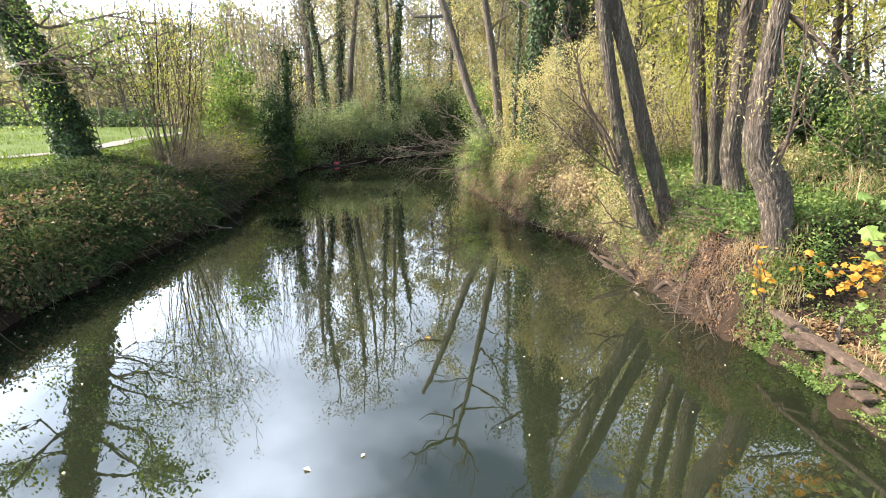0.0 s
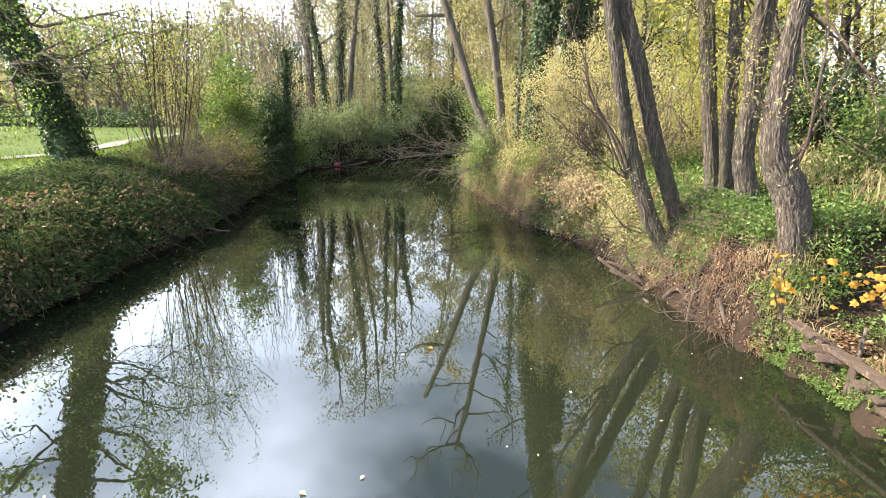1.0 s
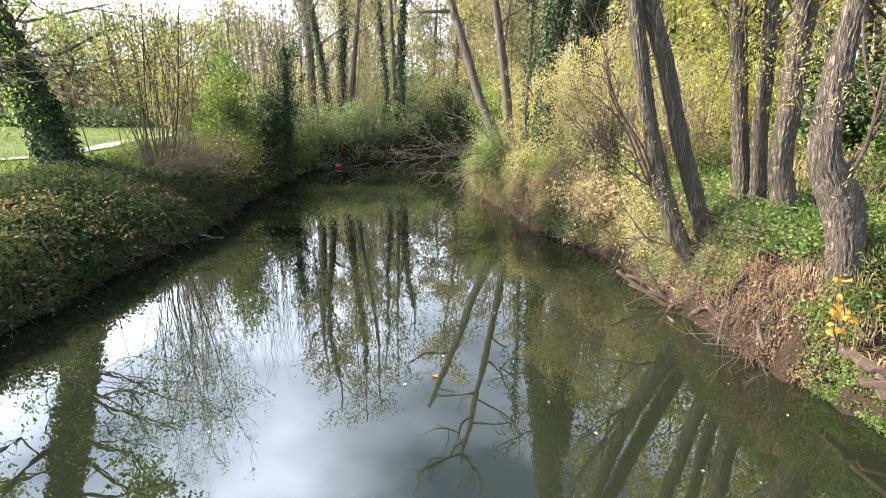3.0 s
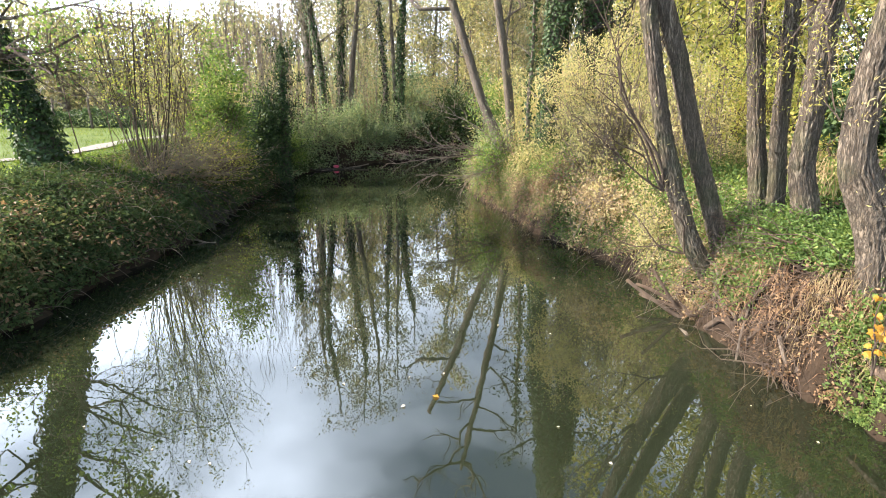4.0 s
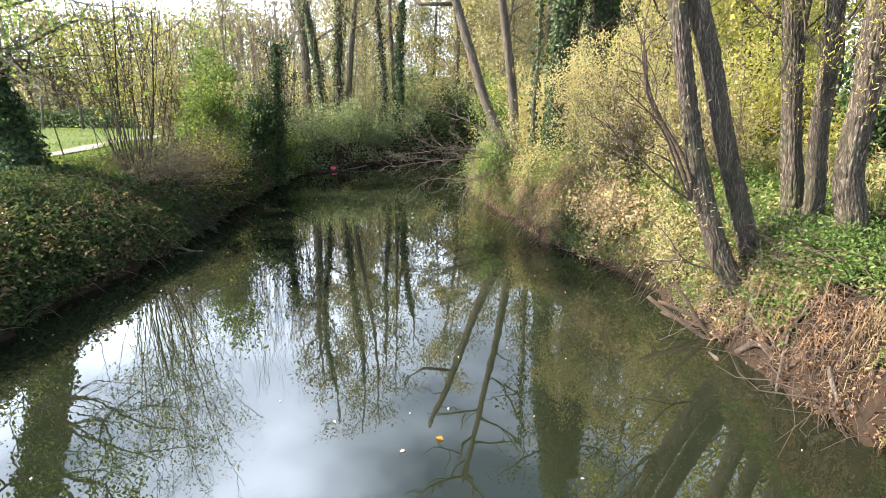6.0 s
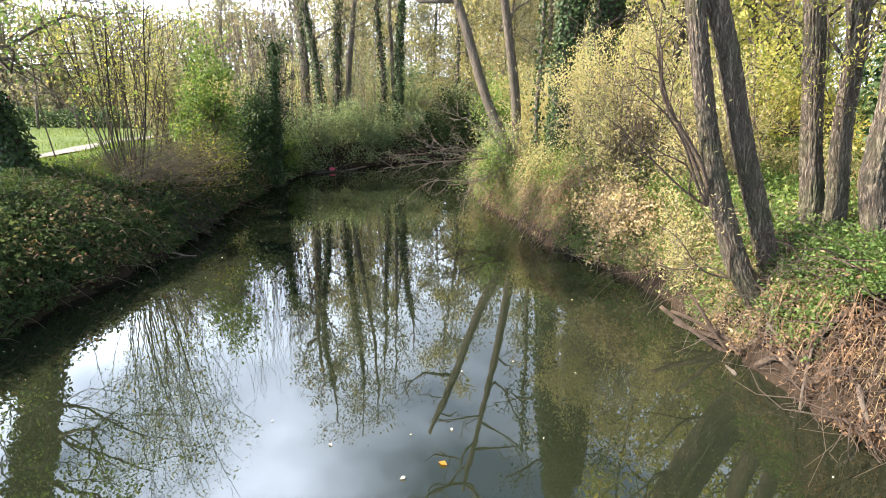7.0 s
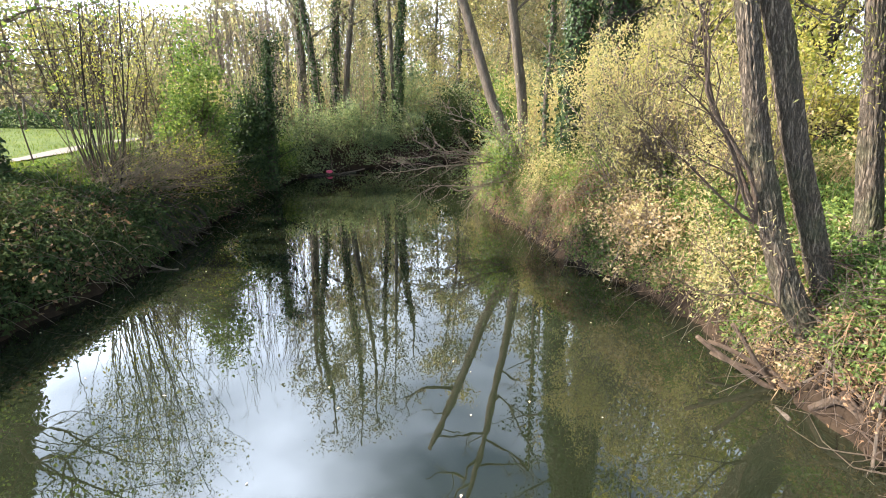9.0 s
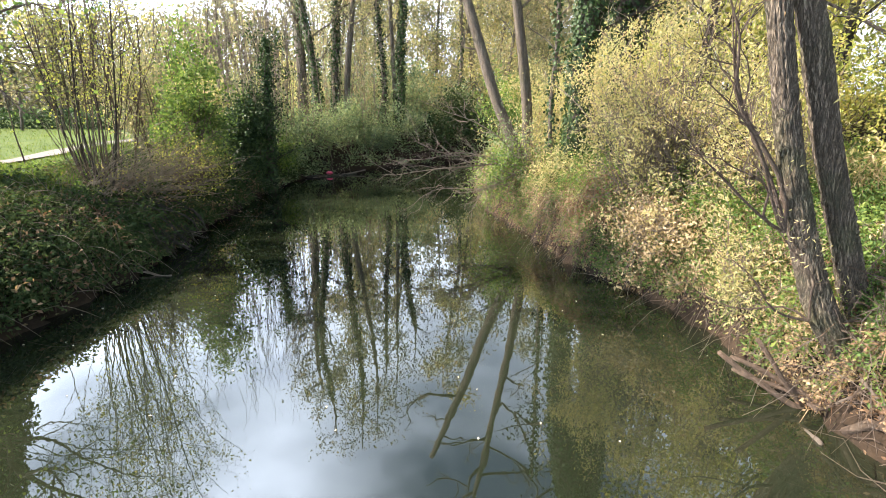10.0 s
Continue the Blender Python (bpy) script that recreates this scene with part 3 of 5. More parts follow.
side_branch("bare young branch sprouting from a willow's knot", (2.424, 6.974, 1.56), [((1.655, 6.686, 3.272), 0.022), ((1.328, 6.638, 3.56), 0.020), ((1.443, 6.59, 2.695), 0.014), ((1.328, 6.638, 2.406), 0.012), ((1.683, 6.734, 2.214), 0.012)], 21, L_WILLOW, 160)
side_branch("thin bare twigs at a willow's foot", (2.742, 6.926, 0.819), [((2.02, 6.926, 1.348), 0.012), ((1.828, 7.119, 1.011), 0.010), ((2.213, 6.734, 1.636), 0.010)], 22, L_WILLOW, 160)
side_branch("thin crooked branch with scattered narrow leaves", (3.386, 5.243, 1.829), [((3.415, 5.002, 2.598), 0.022), ((3.175, 5.002, 3.464), 0.02), ((2.838, 5.195, 2.887), 0.010)], 23, L_WILLOW, 240)
side_branch("drooping leafy willow branch", (3.607, 6.542, 3.849), [((2.79, 6.061, 2.887), 0.014), ((2.982, 5.772, 2.502), 0.012), ((3.367, 5.772, 2.406), 0.012), ((2.501, 6.349, 3.464), 0.012)], 24, L_YELLOW, 380)
side_branch("drooping leafy willow branch", (3.463, 7.504, 4.041), [((2.79, 7.119, 3.176), 0.014), ((3.078, 6.926, 2.695), 0.012), ((2.597, 7.6, 3.56), 0.012), ((3.367, 7.023, 2.502), 0.01)], 25, L_YELLOW, 750)
side_branch("drooping leafy willow branch", (3.271, 5.291, 3.368), [((4.04, 4.81, 2.31), 0.014), ((4.329, 5.195, 2.598), 0.012), ((3.848, 4.618, 2.021), 0.012), ((4.425, 4.81, 1.925), 0.012)], 26, L_WILLOW, 520)
side_branch("drooping leafy willow branch", (3.704, 7.215, 3.945), [((4.233, 6.734, 2.887), 0.014), ((4.425, 6.542, 2.31), 0.012), ((4.04, 6.349, 2.598), 0.012)], 27, L_YELLOW, 600)


def shrub(name, label, base, centre, radii, seed, stems, n_leaf, leaf, size, twig=M_TWIG, hollow=0.5, clumps=70, ratio=0.45, puff=0.18, category="shrub", stem_r=0.02, droop=0.2):
    """A bushy shrub: many stems from one foot into a rounded, uneven crown of leaf clumps."""
    rng = np.random.default_rng(seed)
    sh = thing(name, label, category)
    lobes = 9
    lob = unit(rng.normal(size=(lobes, 3))) * rng.uniform(0.25, 0.75, (lobes, 1))
    lob_r = rng.uniform(0.3, 0.62, lobes)
    own = rng.integers(0, lobes, clumps)
    d = unit(rng.normal(size=(clumps, 3)))
    rad = rng.uniform(hollow, 1.0, clumps) ** 0.7 * lob_r[own]
    stray = np.where(rng.uniform(0, 1, clumps) < 0.12, rng.uniform(1.1, 1.7, clumps), 1.0)
    cc = np.asarray(centre) + (lob[own] + d * rad[:, None]) * stray[:, None] * np.asarray(radii)
    cc[:, 2] = np.maximum(cc[:, 2], np.maximum(land(cc[:, 0], cc[:, 1]), 0) + 0.08)
    tb = Tubes()
    for k in range(stems):
        e = cc[k % clumps]
        b = np.asarray(base) + rng.normal(0, 0.12, 3) * [1, 1, 0]
        p = bend(b, e, rng, 0.07, 6)
        tb.add(p, [stem_r, stem_r * 0.6, 0.003], 4)
        for _ in range(3):
            i = rng.integers(2, 6)
            tb.add(bend(p[i], p[i] + rng.normal(0, 0.35, 3) * np.asarray(radii) * 0.6 + [0, 0, 0.15], rng, 0.1, 4), [stem_r * 0.35, 0.002], 3)
    tb.part("stemwork", twig, sh)
    k = rng.integers(0, clumps, n_leaf)
    c = cc[k] + rng.normal(0, puff, (n_leaf, 3)) * rng.uniform(0.5, 1.4, clumps)[k][:, None]
    g = np.maximum(land(c[:, 0], c[:, 1]), 0)
    c = c[c[:, 2] > g + 0.02]
    leaves("foliage", c, size, leaf, rng, sh, ratio=ratio, droop=droop)
    return sh


# the sunlit willow thicket and the bank below it
shrub("willow_bush", "large sunlit willow bush with pale yellow-green leaves", (3.0, 10.6, 0.9), (2.95, 10.5, 2.25), (1.4, 1.6, 1.85), 31, 230, 18500, L_WILLOW, 0.058, M_TWIG_DRY, 0.6, 260, 0.34, 0.11, stem_r=0.014, droop=0.8)
shrub("willow_bush", "willow bush with thinning leaves on brown twigs", (3.9, 9.6, 1.1), (3.6, 9.5, 2.0), (1.0, 1.0, 1.5), 32, 120, 6000, L_WILLOW, 0.06, M_TWIG_DRY, 0.4, 110, 0.34, 0.16, stem_r=0.012)
shrub("bush", "pale leafy bush at a willow's foot above the water", (2.95, 8.2, 0.7), (2.78, 8.25, 0.85), (0.5, 0.6, 0.55), 33, 60, 2600, L_WILLOW, 0.05, M_TWIG_DRY, 0.4, 70, 0.4, 0.1, stem_r=0.008)
shrub("bush", "straw-coloured withered bramble bush over the bank", (2.5, 9.7, 0.9), (2.45, 9.4, 0.85), (0.55, 1.0, 0.6), 34, 80, 2400, L_STRAW, 0.055, M_TWIG_DRY, 0.4, 80, 0.55, 0.12, stem_r=0.007)
shrub("bush", "withered bramble bush on the steep bank", (2.3, 11.3, 0.8), (2.15, 11.2, 0.7), (0.5, 1.2, 0.6), 35, 90, 3800, L_DRY, 0.05, M_TWIG_DRY, 0.3, 90, 0.5, 0.12, stem_r=0.007)
shrub("bush", "leafy green bush hanging over the water", (1.5, 14.0, 0.7), (1.15, 14.2, 0.95), (0.7, 1.0, 0.8), 36, 60, 3600, L_GREEN, 0.065, M_TWIG, 0.3, 90, 0.55, 0.2, stem_r=0.01)
shrub("bush", "straggling bush of yellowing leaves over the water", (1.6, 14.2, 0.8), (1.3, 14.3, 1.3), (0.85, 1.0, 1.1), 39, 80, 1700, L_HAZE_GREEN, 0.06, M_TWIG_DRY, 0.3, 100, 0.5, 0.2, stem_r=0.01)
shrub("bush", "green bush under bare leaning trees", (1.9, 13.0, 0.9), (1.9, 12.8, 1.1), (0.6, 0.9, 0.8), 37, 60, 5000, L_WILLOW, 0.06, M_TWIG, 0.4, 90, 0.55, 0.14, stem_r=0.01)
shrub("bush", "thin yellowing bush among tree trunks", (2.4, 15.5, 1.0), (2.1, 15.6, 1.9), (0.9, 1.2, 1.3), 38, 80, 6000, L_WILLOW, 0.07, M_TWIG_DRY, 0.3, 110, 0.5, 0.2, stem_r=0.012)


# bare trees that lean out over the water
def bare_tree(name, label, line, radii, seed, limbs, bark=M_BARK_PALE, depth=2, kids=4, leaf=None, n_leaf=0, ivy=0, group="", wob=0.08):
    rng = np.random.default_rng(seed)
    tree = thing(name, label, "tree", group)
    Tubes().add(curve_through(line, 40), radii, 14, 0.05, rng).part("trunk", bark, tree)
    tips = []
    limbs_on(tree, line, radii, limbs, rng, bark, tips, depth, kids, wob=wob)
    if leaf and n_leaf and tips:
        c = round_tips(tips, max(1, int(n_leaf / sum(len(t) for t in tips)) + 1), 0.12, rng)
        leaves("crown", c[rng.permutation(len(c))[:n_leaf]], 0.07, leaf, rng, tree)
    if ivy:
        c, f = ivy_on(line, radii, ivy, rng)
        leaves("ivy", c, 0.075, L_IVY, rng, tree, "glossy dark ivy", face=f, lean=0.5, ratio=0.85)
    return tree


rg = np.random.default_rng(40)
bare_tree("dead_tree", "dead leaning tree, broken off above the water", [(1.85, 14.3, 0.2), (1.684, 14.3, 0.61), (1.23, 14.3, 1.62), (0.807, 14.3, 2.52), (0.44, 14.3, 3.6), (-0.035, 14.3, 5), (-0.601, 14.3, 6.45)], [0.145, 0.125, 0.115, 0.105, 0.09, 0.065], 41,
          [(0.72, (-1.0, 0, 0.12), 1.5, 0.05), (0.86, (-0.9, 0.1, -0.35), 0.7, 0.02), (0.55, (-0.8, -0.4, 0.6), 0.9, 0.02), (0.9, (0.7, -0.2, 0.1), 0.6, 0.018)], M_BARK_PALE, 3, 3, wob=0.13)
bare_tree("bare_tree", "bare tree with crooked dead limbs", [(1.95, 15.5, 0.2), (1.877, 15.5, 0.53), (1.705, 15.4, 1.38), (1.577, 15.2, 2.52), (1.365, 15, 3.8), (1.112, 14.8, 5.1), (0.693, 14.6, 7.1), (0.392, 14.6, 8.7)], [0.145, 0.125, 0.115, 0.10, 0.09, 0.075, 0.055], 42,
          [(0.97, (-0.6, 0, 0.2), 1.6, 0.05), (0.97, (0.3, 0, 1.0), 2.2, 0.045), (0.98, (-0.1, 0.3, 1.0), 2.3, 0.045), (0.80, (-1.0, 0, 0.4), 1.6, 0.045), (0.62, (0.9, 0, 0.9), 2.1, 0.04), (0.7, (-1.0, -0.2, -0.1), 1.5, 0.04), (0.5, (0.5, 0.6, 0.6), 1.4, 0.03), (0.84, (1, 0.2, 0.3), 1.8, 0.04), (0.9, (-0.8, -0.3, 0.7), 1.7, 0.04), (0.74, (0.5, -0.6, 0.7), 1.7, 0.035)], M_BARK_PALE, 3, 4, wob=0.13)
bare_tree("sapling", "slender bare sapling by leaning trees", [(1.98, 14.0, 0.7), (1.97, 14.0, 1.19), (1.9, 14.0, 2.23), (1.95, 14.0, 3.65), (1.94, 14.0, 5.2), (2.0, 14.0, 6.8)], [0.05, 0.045, 0.035, 0.02], 43, ring_limbs(6, 0.3, 0.95, 1.1, 0.02, rg, 0.8), M_BARK_PALE, 2, 3, None, 0, 900)
bare_tree("ivy_tree", "tall tree wrapped in dark ivy", [(2.3, 13.0, 0.6), (2.21, 13.0, 1.13), (2.2, 13.0, 2.3), (2.25, 13.0, 3.4), (2.4, 13.0, 4.6), (2.75, 13.0, 6.9), (3.1, 13.0, 9.4)], [0.15, 0.14, 0.17, 0.24, 0.24, 0.28, 0.2], 44, ring_limbs(9, 0.35, 0.98, 1.9, 0.05, rg, 0.4), M_BARK_DARK, 2, 4, L_IVY, 1500, 11000)
bare_tree("ivy_tree", "ivy-covered tree behind a willow bush", [(3.1, 13.6, 1.0), (3.1, 13.6, 2.5), (3.2, 13.5, 4.5), (3.3, 13.5, 7.5)], [0.12, 0.2, 0.28, 0.15], 45, ring_limbs(7, 0.35, 0.98, 1.6, 0.04, rg, 0.3), M_BARK_DARK, 2, 4, L_IVY, 1200, 6500)


# a low dead limb trailing twigs over the water
def trailing_limb():
    rng = np.random.default_rng(50)
    limb = thing("dead_branch", "dead grey branch trailing bare twigs over the water", "branch")
    tips = []
    for end, r in [((-1.25, 12.9, 1.15), 0.022), ((-0.8, 13.2, 1.75), 0.018), ((-0.2, 13.6, 2.3), 0.018), ((-0.7, 12.6, 0.8), 0.016), ((-1.0, 13.3, 1.4), 0.016), ((0.3, 12.8, 0.6), 0.014)]:
        tb = Tubes()
        p = bend((1.5, 13.9, 1.2), end, rng, 0.06, 10)
        tb.add(p, [r, r * 0.7, 0.005], 6)
        for k in range(16):
            i = 3 + k % 7
            sprout(tb, p[i], unit(p[i] - p[i - 2]) + rng.normal(0, 0.5, 3), rng.uniform(0.3, 0.8), r * 0.42, rng, 2, tips, 3, 0.45, 0.1, 4)
        tb.part("spray", M_TWIG_DRY, limb)


trailing_limb()


# the ivy-clad tree on the meadow's edge
def meadow_ivy_tree():
    rng = np.random.default_rng(60)
    tree = thing("ivy_tree", "leaning tree clad in dark ivy at the lawn's edge", "tree")
    line = [(-7.75, 11.0, 0.9), (-7.78, 11.0, 1.3), (-8.02, 11.0, 2.07), (-8.25, 11.0, 2.87), (-8.5, 11.0, 3.7), (-8.73, 11.0, 4.5), (-9.24, 11.0, 5.95), (-9.71, 11.0, 7.5), (-10.0, 11.0, 9.5)]
    radii = [0.30, 0.25, 0.24, 0.26, 0.27, 0.25, 0.12]
    Tubes().add(curve_through(line, 40), radii, 16, 0.06, rng).part("trunk", M_BARK_DARK, tree)
    c, f = ivy_on(line, radii, 17000, rng, 0.11, 0.08, 0.6)
    leaves("ivy", c, 0.085, L_IVY, rng, tree, "glossy dark ivy", face=f, lean=0.5, ratio=0.85)
    tips = []
    limbs_on(tree, line, radii, [(0.30, (0.9, -0.75, -0.12), 3.2, 0.05), (0.36, (0.9, -0.35, 0.02), 3.2, 0.045), (0.42, (1.0, -0.9, 0.25), 3.0, 0.05), (0.26, (0.5, -0.9, -0.25), 2.2, 0.03), (0.5, (-0.4, -1.0, 0.2), 3.0, 0.05), (0.55, (1, -0.2, 0.4), 2.8, 0.05), (0.62, (-1, 0.1, 0.4), 2.8, 0.05),
             (0.68, (0.7, 0.7, 0.5), 2.5, 0.05), (0.75, (0.9, -0.8, 0.4), 2.4, 0.04), (0.82, (-0.6, -0.6, 0.7), 2.2, 0.04), (0.9, (0.4, 0.5, 0.9), 2.0, 0.04), (0.95, (0.6, -0.3, 0.9), 1.8, 0.03)], rng, M_TWIG, tips, 2, 5, 0.05)
    c = round_tips(tips, 6, 0.13, rng)
    c = c[rng.permutation(len(c))[:9000]]
    leaves("crown", c, np.where(c[:, 2] > 5.2, 0.10, 0.055), L_GREEN, rng, tree, "lobed leaves turning yellow", ratio=0.9, droop=0.4)


meadow_ivy_tree()


# the many-stemmed shrub on the left bank
def coppice():
    rng = np.random.default_rng(70)
    sh = thing("coppice_shrub", "many-stemmed alder coppice with thin yellowing leaves", "shrub")
    base = np.array([-6.3, 11.85, 0.95])
    tips = []
    for k in range(34):
        a = rng.uniform(0, 2 * np.pi)
        out = rng.uniform(0.04, 0.68) ** 1.15
        h = rng.uniform(3.6, 6.6) * (1 - 0.25 * out)
        b = base + np.array([math.cos(a) * 0.28, math.sin(a) * 0.28, rng.uniform(-0.1, 0.1)]) * rng.uniform(0.3, 1)
        e = b + np.array([math.cos(a) * out * 2.6, math.sin(a) * out * 2.2, h])
        r = rng.uniform(0.007, 0.017)
        p = bend(b, e, rng, 0.03, 14)
        p[:, :2] -= 0.12 * (e - b)[:2] * np.sin(np.linspace(0, np.pi, 14))[:, None]
        tb = Tubes()
        tb.add(p, [r, r * 0.75, r * 0.45, 0.004], 6)
        for j in range(9):
            i = 4 + j
            sprout(tb, p[min(i, 13)], unit(p[i] - p[i - 1]) + rng.normal(0, 0.55, 3), rng.uniform(0.4, 1.1), r * 0.35, rng, 1, tips, 4, 0.5, 0.25, 4)
        tb.part("stem", M_TWIG if k % 3 else M_BARK_DARK, sh)
    c = round_tips(tips, 3, 0.07, rng)
    keep = rng.permutation(len(c))[:6500]
    leaves("crown", c[keep], 0.043, L_YELLOW, rng, sh, "sparse yellow-green leaves", ratio=0.75, droop=0.5)
    # low twigs that arch over the water
    tb = Tubes()
    lows = []
    for k in range(120):
        a = rng.uniform(-1.2, 1.3)
        d = np.array([math.cos(a), math.sin(a) + 0.25, rng.uniform(-0.1, 0.75)])
        sprout(tb, base + rng.normal(0, 0.22, 3) * [1.3, 1.3, 0.4], d, rng.uniform(0.9, 2.2), rng.uniform(0.006, 0.011), rng, 1, lows, 4, 0.28, 0.1, 4, 0.06)
    tb.part("brushwood", M_TWIG_DRY, sh, "bare brown twigs")
    tb = Tubes()
    for k in range(46):
        b = base + np.array([rng.uniform(0.0, 0.5), rng.uniform(-0.6, 0.5), 0.0])
        tb.add(bend(b, (rng.uniform(-5.1, -4.7), b[1] + rng.normal(0, 0.25), rng.uniform(-0.1, 0.25)), rng, 0.1, 8), [rng.uniform(0.012, 0.04), 0.012], 5)
    tb.part("rootstock", M_BARK_DARK, sh, "exposed dark roots")
    c = np.concatenate(lows)
    leaves("low_leaves", c[rng.permutation(len(c))[:900]], 0.038, L_YELLOW, rng, sh, ratio=0.7)


coppice()
shrub("bush", "dense green bush behind the coppice", (-5.9, 14.4, 1.0), (-5.85, 14.4, 2.1), (1.05, 1.0, 1.65), 71, 70, 10000, L_GREEN, 0.085, M_TWIG, 0.35, 110, 0.55, 0.16, stem_r=0.014)
shrub("bush", "twiggy bramble bush with few yellow leaves above the water", (-5.5, 13.2, 0.9), (-5.35, 13.4, 1.15), (0.75, 1.1, 0.7), 72, 190, 1900, L_YELLOW, 0.05, M_TWIG, 0.3, 90, 0.55, 0.15, stem_r=0.01)
shrub("bush", "tall thin bush of pale yellowing leaves", (-7.2, 15.5, 1.2), (-7.4, 15.5, 2.6), (1.1, 1.2, 1.7), 73, 90, 6000, L_HAZE, 0.075, M_TWIG_DRY, 0.3, 120, 0.5, 0.2, stem_r=0.014)
bare_tree("ivy_pollard", "dark ivy-covered pollard stump at the water's edge", [(-5.3, 17.5, -0.1), (-5.25, 17.5, 1.0), (-5.2, 17.5, 2.15), (-5.15, 17.5, 3.2), (-5.1, 17.5, 4.1)], [0.15, 0.12, 0.08, 0.04, 0.01], 74, ring_limbs(14, 0.2, 0.97, 1.0, 0.025, rg, 0.9), M_BARK_DARK, 2, 4, L_IVY, 2600, 2600)
shrub("bush", "dark evergreen ivy bush round a pollard", (-5.6, 17.2, 0.8), (-5.65, 17.0, 1.55), (0.55, 0.6, 1.25), 75, 30, 9500, L_IVY, 0.09, M_TWIG, 0.35, 80, 0.8, 0.16)
side_branch("long bare branch with drooping thin twigs", (-8.4, 10.6, 3.25), [((-5.0, 10.2, 3.55), 0.03), ((-4.7, 10.2, 3.1), 0.014), ((-5.4, 10.2, 2.65), 0.014), ((-5.7, 10.2, 2.15), 0.012), ((-4.5, 10.3, 2.5), 0.012), ((-6.2, 10.0, 2.95), 0.014), ((-5.9, 9.8, 3.8), 0.014)], 76, L_GREEN, 260)
side_branch("thin leafy maple twigs hanging from above", (-9.0, 10.4, 4.6), [((-7.6, 9.6, 4.1), 0.014), ((-6.2, 9.8, 3.95), 0.014), ((-7.0, 9.6, 3.3), 0.012), ((-8.0, 9.5, 2.4), 0.012), ((-7.2, 9.9, 2.6), 0.012)], 77, L_GREEN, 900)


# ---- trees and bushes farther off ----
def whips(label, foot, n, height, seed, spread=0.5, mat=M_TWIG_DRY):
    """A stand of straight, bare young shoots."""
    rng = np.random.default_rng(seed)
    st = thing("shoots", label, "shrub")
    tb = Tubes()
    tips = []
    for k in range(n):
        b = np.array([foot[0], foot[1], 0]) + np.append(rng.normal(0, spread, 2), 0)
        b[2] = float(land(b[0], b[1]))
        if b[2] < 0.15:
            continue
        h = height * rng.uniform(0.55, 1.1)
        e = b + np.append(rng.normal(0, 0.11 * h, 2), h)
        p = bend(b, e, rng, 0.02, 7)
        r = rng.uniform(0.008, 0.02)
        tb.add(p, [r, r * 0.7, 0.004], 4)
        for j in range(4):
            i = rng.integers(2, 7)
            tb.add(bend(p[i], p[i] + np.append(rng.normal(0, 0.22, 2), rng.uniform(0.4, 1.1)), rng, 0.05, 4), [r * 0.45, 0.003], 3)
    tb.part("stemwork", mat, st)


whips("straight bare willow shoots round a pollard", (-5.6, 17.8), 55, 5.6, 81, 0.7)
whips("pale bare saplings in a thicket", (-6.0, 20.5), 60, 7.5, 82, 0.9)
whips("pale bare saplings in a thicket", (-6.8, 19.5), 50, 6.5, 83, 1.0)
whips("brown bare shoots beside the coppice", (-7.0, 14.0), 16, 4.4, 84, 0.8, M_TWIG)
whips("bare saplings on the far bank", (-4.2, 23.6), 26, 5.0, 85, 0.7)


def wood_tree(label, foot, height, radius, seed, leaf, n_leaf, size=0.13, bark=M_BARK_PALE, lean=(0, 0), ivy=0, n_limbs=10, lo=0.25, length=None, group="trees of the wood", depth=2, forks=()):
    rng = np.random.default_rng(seed)
    z = max(float(land(foot[0], foot[1])), 0) - 0.1
    f = np.array([foot[0], foot[1], z])
    top = f + np.array([lean[0], lean[1], height])
    line = bend(f, top, rng, 0.018, 6)
    radii = [radius * 1.25, radius, radius * 0.8, radius * 0.5, radius * 0.2]
    tree = thing("tree", label, "tree", group)
    Tubes().add(curve_through(line, 24), radii, 10, 0.05, rng).part("trunk", bark, tree)
    tips = []
    L = length or height * 0.2
    limbs_on(tree, line, radii, ring_limbs(n_limbs, lo, 0.98, L, radius * 0.35, rng, 0.9), rng, bark, tips, depth, 4)
    c = round_tips(tips, max(1, int(n_leaf / sum(len(t) for t in tips)) + 1), L * 0.12, rng)
    if n_leaf:
        leaves("crown", c[rng.permutation(len(c))[:n_leaf]], size, leaf, rng, tree)
    if ivy:
        c, fc = ivy_on(line[:5], radii, int(ivy * 0.75), rng, 0.08, 0.1, 0.6)
        leaves("ivy", c, 0.09, L_IVY, rng, tree, "dark ivy round the trunk", face=fc, lean=0.5, ratio=0.85)
    return tree


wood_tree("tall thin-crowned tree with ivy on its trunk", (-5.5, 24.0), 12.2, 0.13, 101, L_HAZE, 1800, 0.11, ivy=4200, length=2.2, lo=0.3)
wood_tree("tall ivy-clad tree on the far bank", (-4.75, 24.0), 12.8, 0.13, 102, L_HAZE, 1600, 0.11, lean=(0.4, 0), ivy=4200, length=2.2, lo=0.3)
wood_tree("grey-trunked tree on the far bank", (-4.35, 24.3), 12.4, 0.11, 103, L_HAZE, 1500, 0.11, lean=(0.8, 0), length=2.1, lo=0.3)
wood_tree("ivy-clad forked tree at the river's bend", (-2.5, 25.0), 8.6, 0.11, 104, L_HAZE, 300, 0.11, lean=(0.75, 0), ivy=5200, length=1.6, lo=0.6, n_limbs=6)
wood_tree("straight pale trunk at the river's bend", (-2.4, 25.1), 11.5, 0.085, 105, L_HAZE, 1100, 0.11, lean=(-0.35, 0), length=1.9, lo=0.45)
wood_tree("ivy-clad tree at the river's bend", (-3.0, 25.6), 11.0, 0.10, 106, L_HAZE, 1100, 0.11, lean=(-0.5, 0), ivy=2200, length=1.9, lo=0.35)
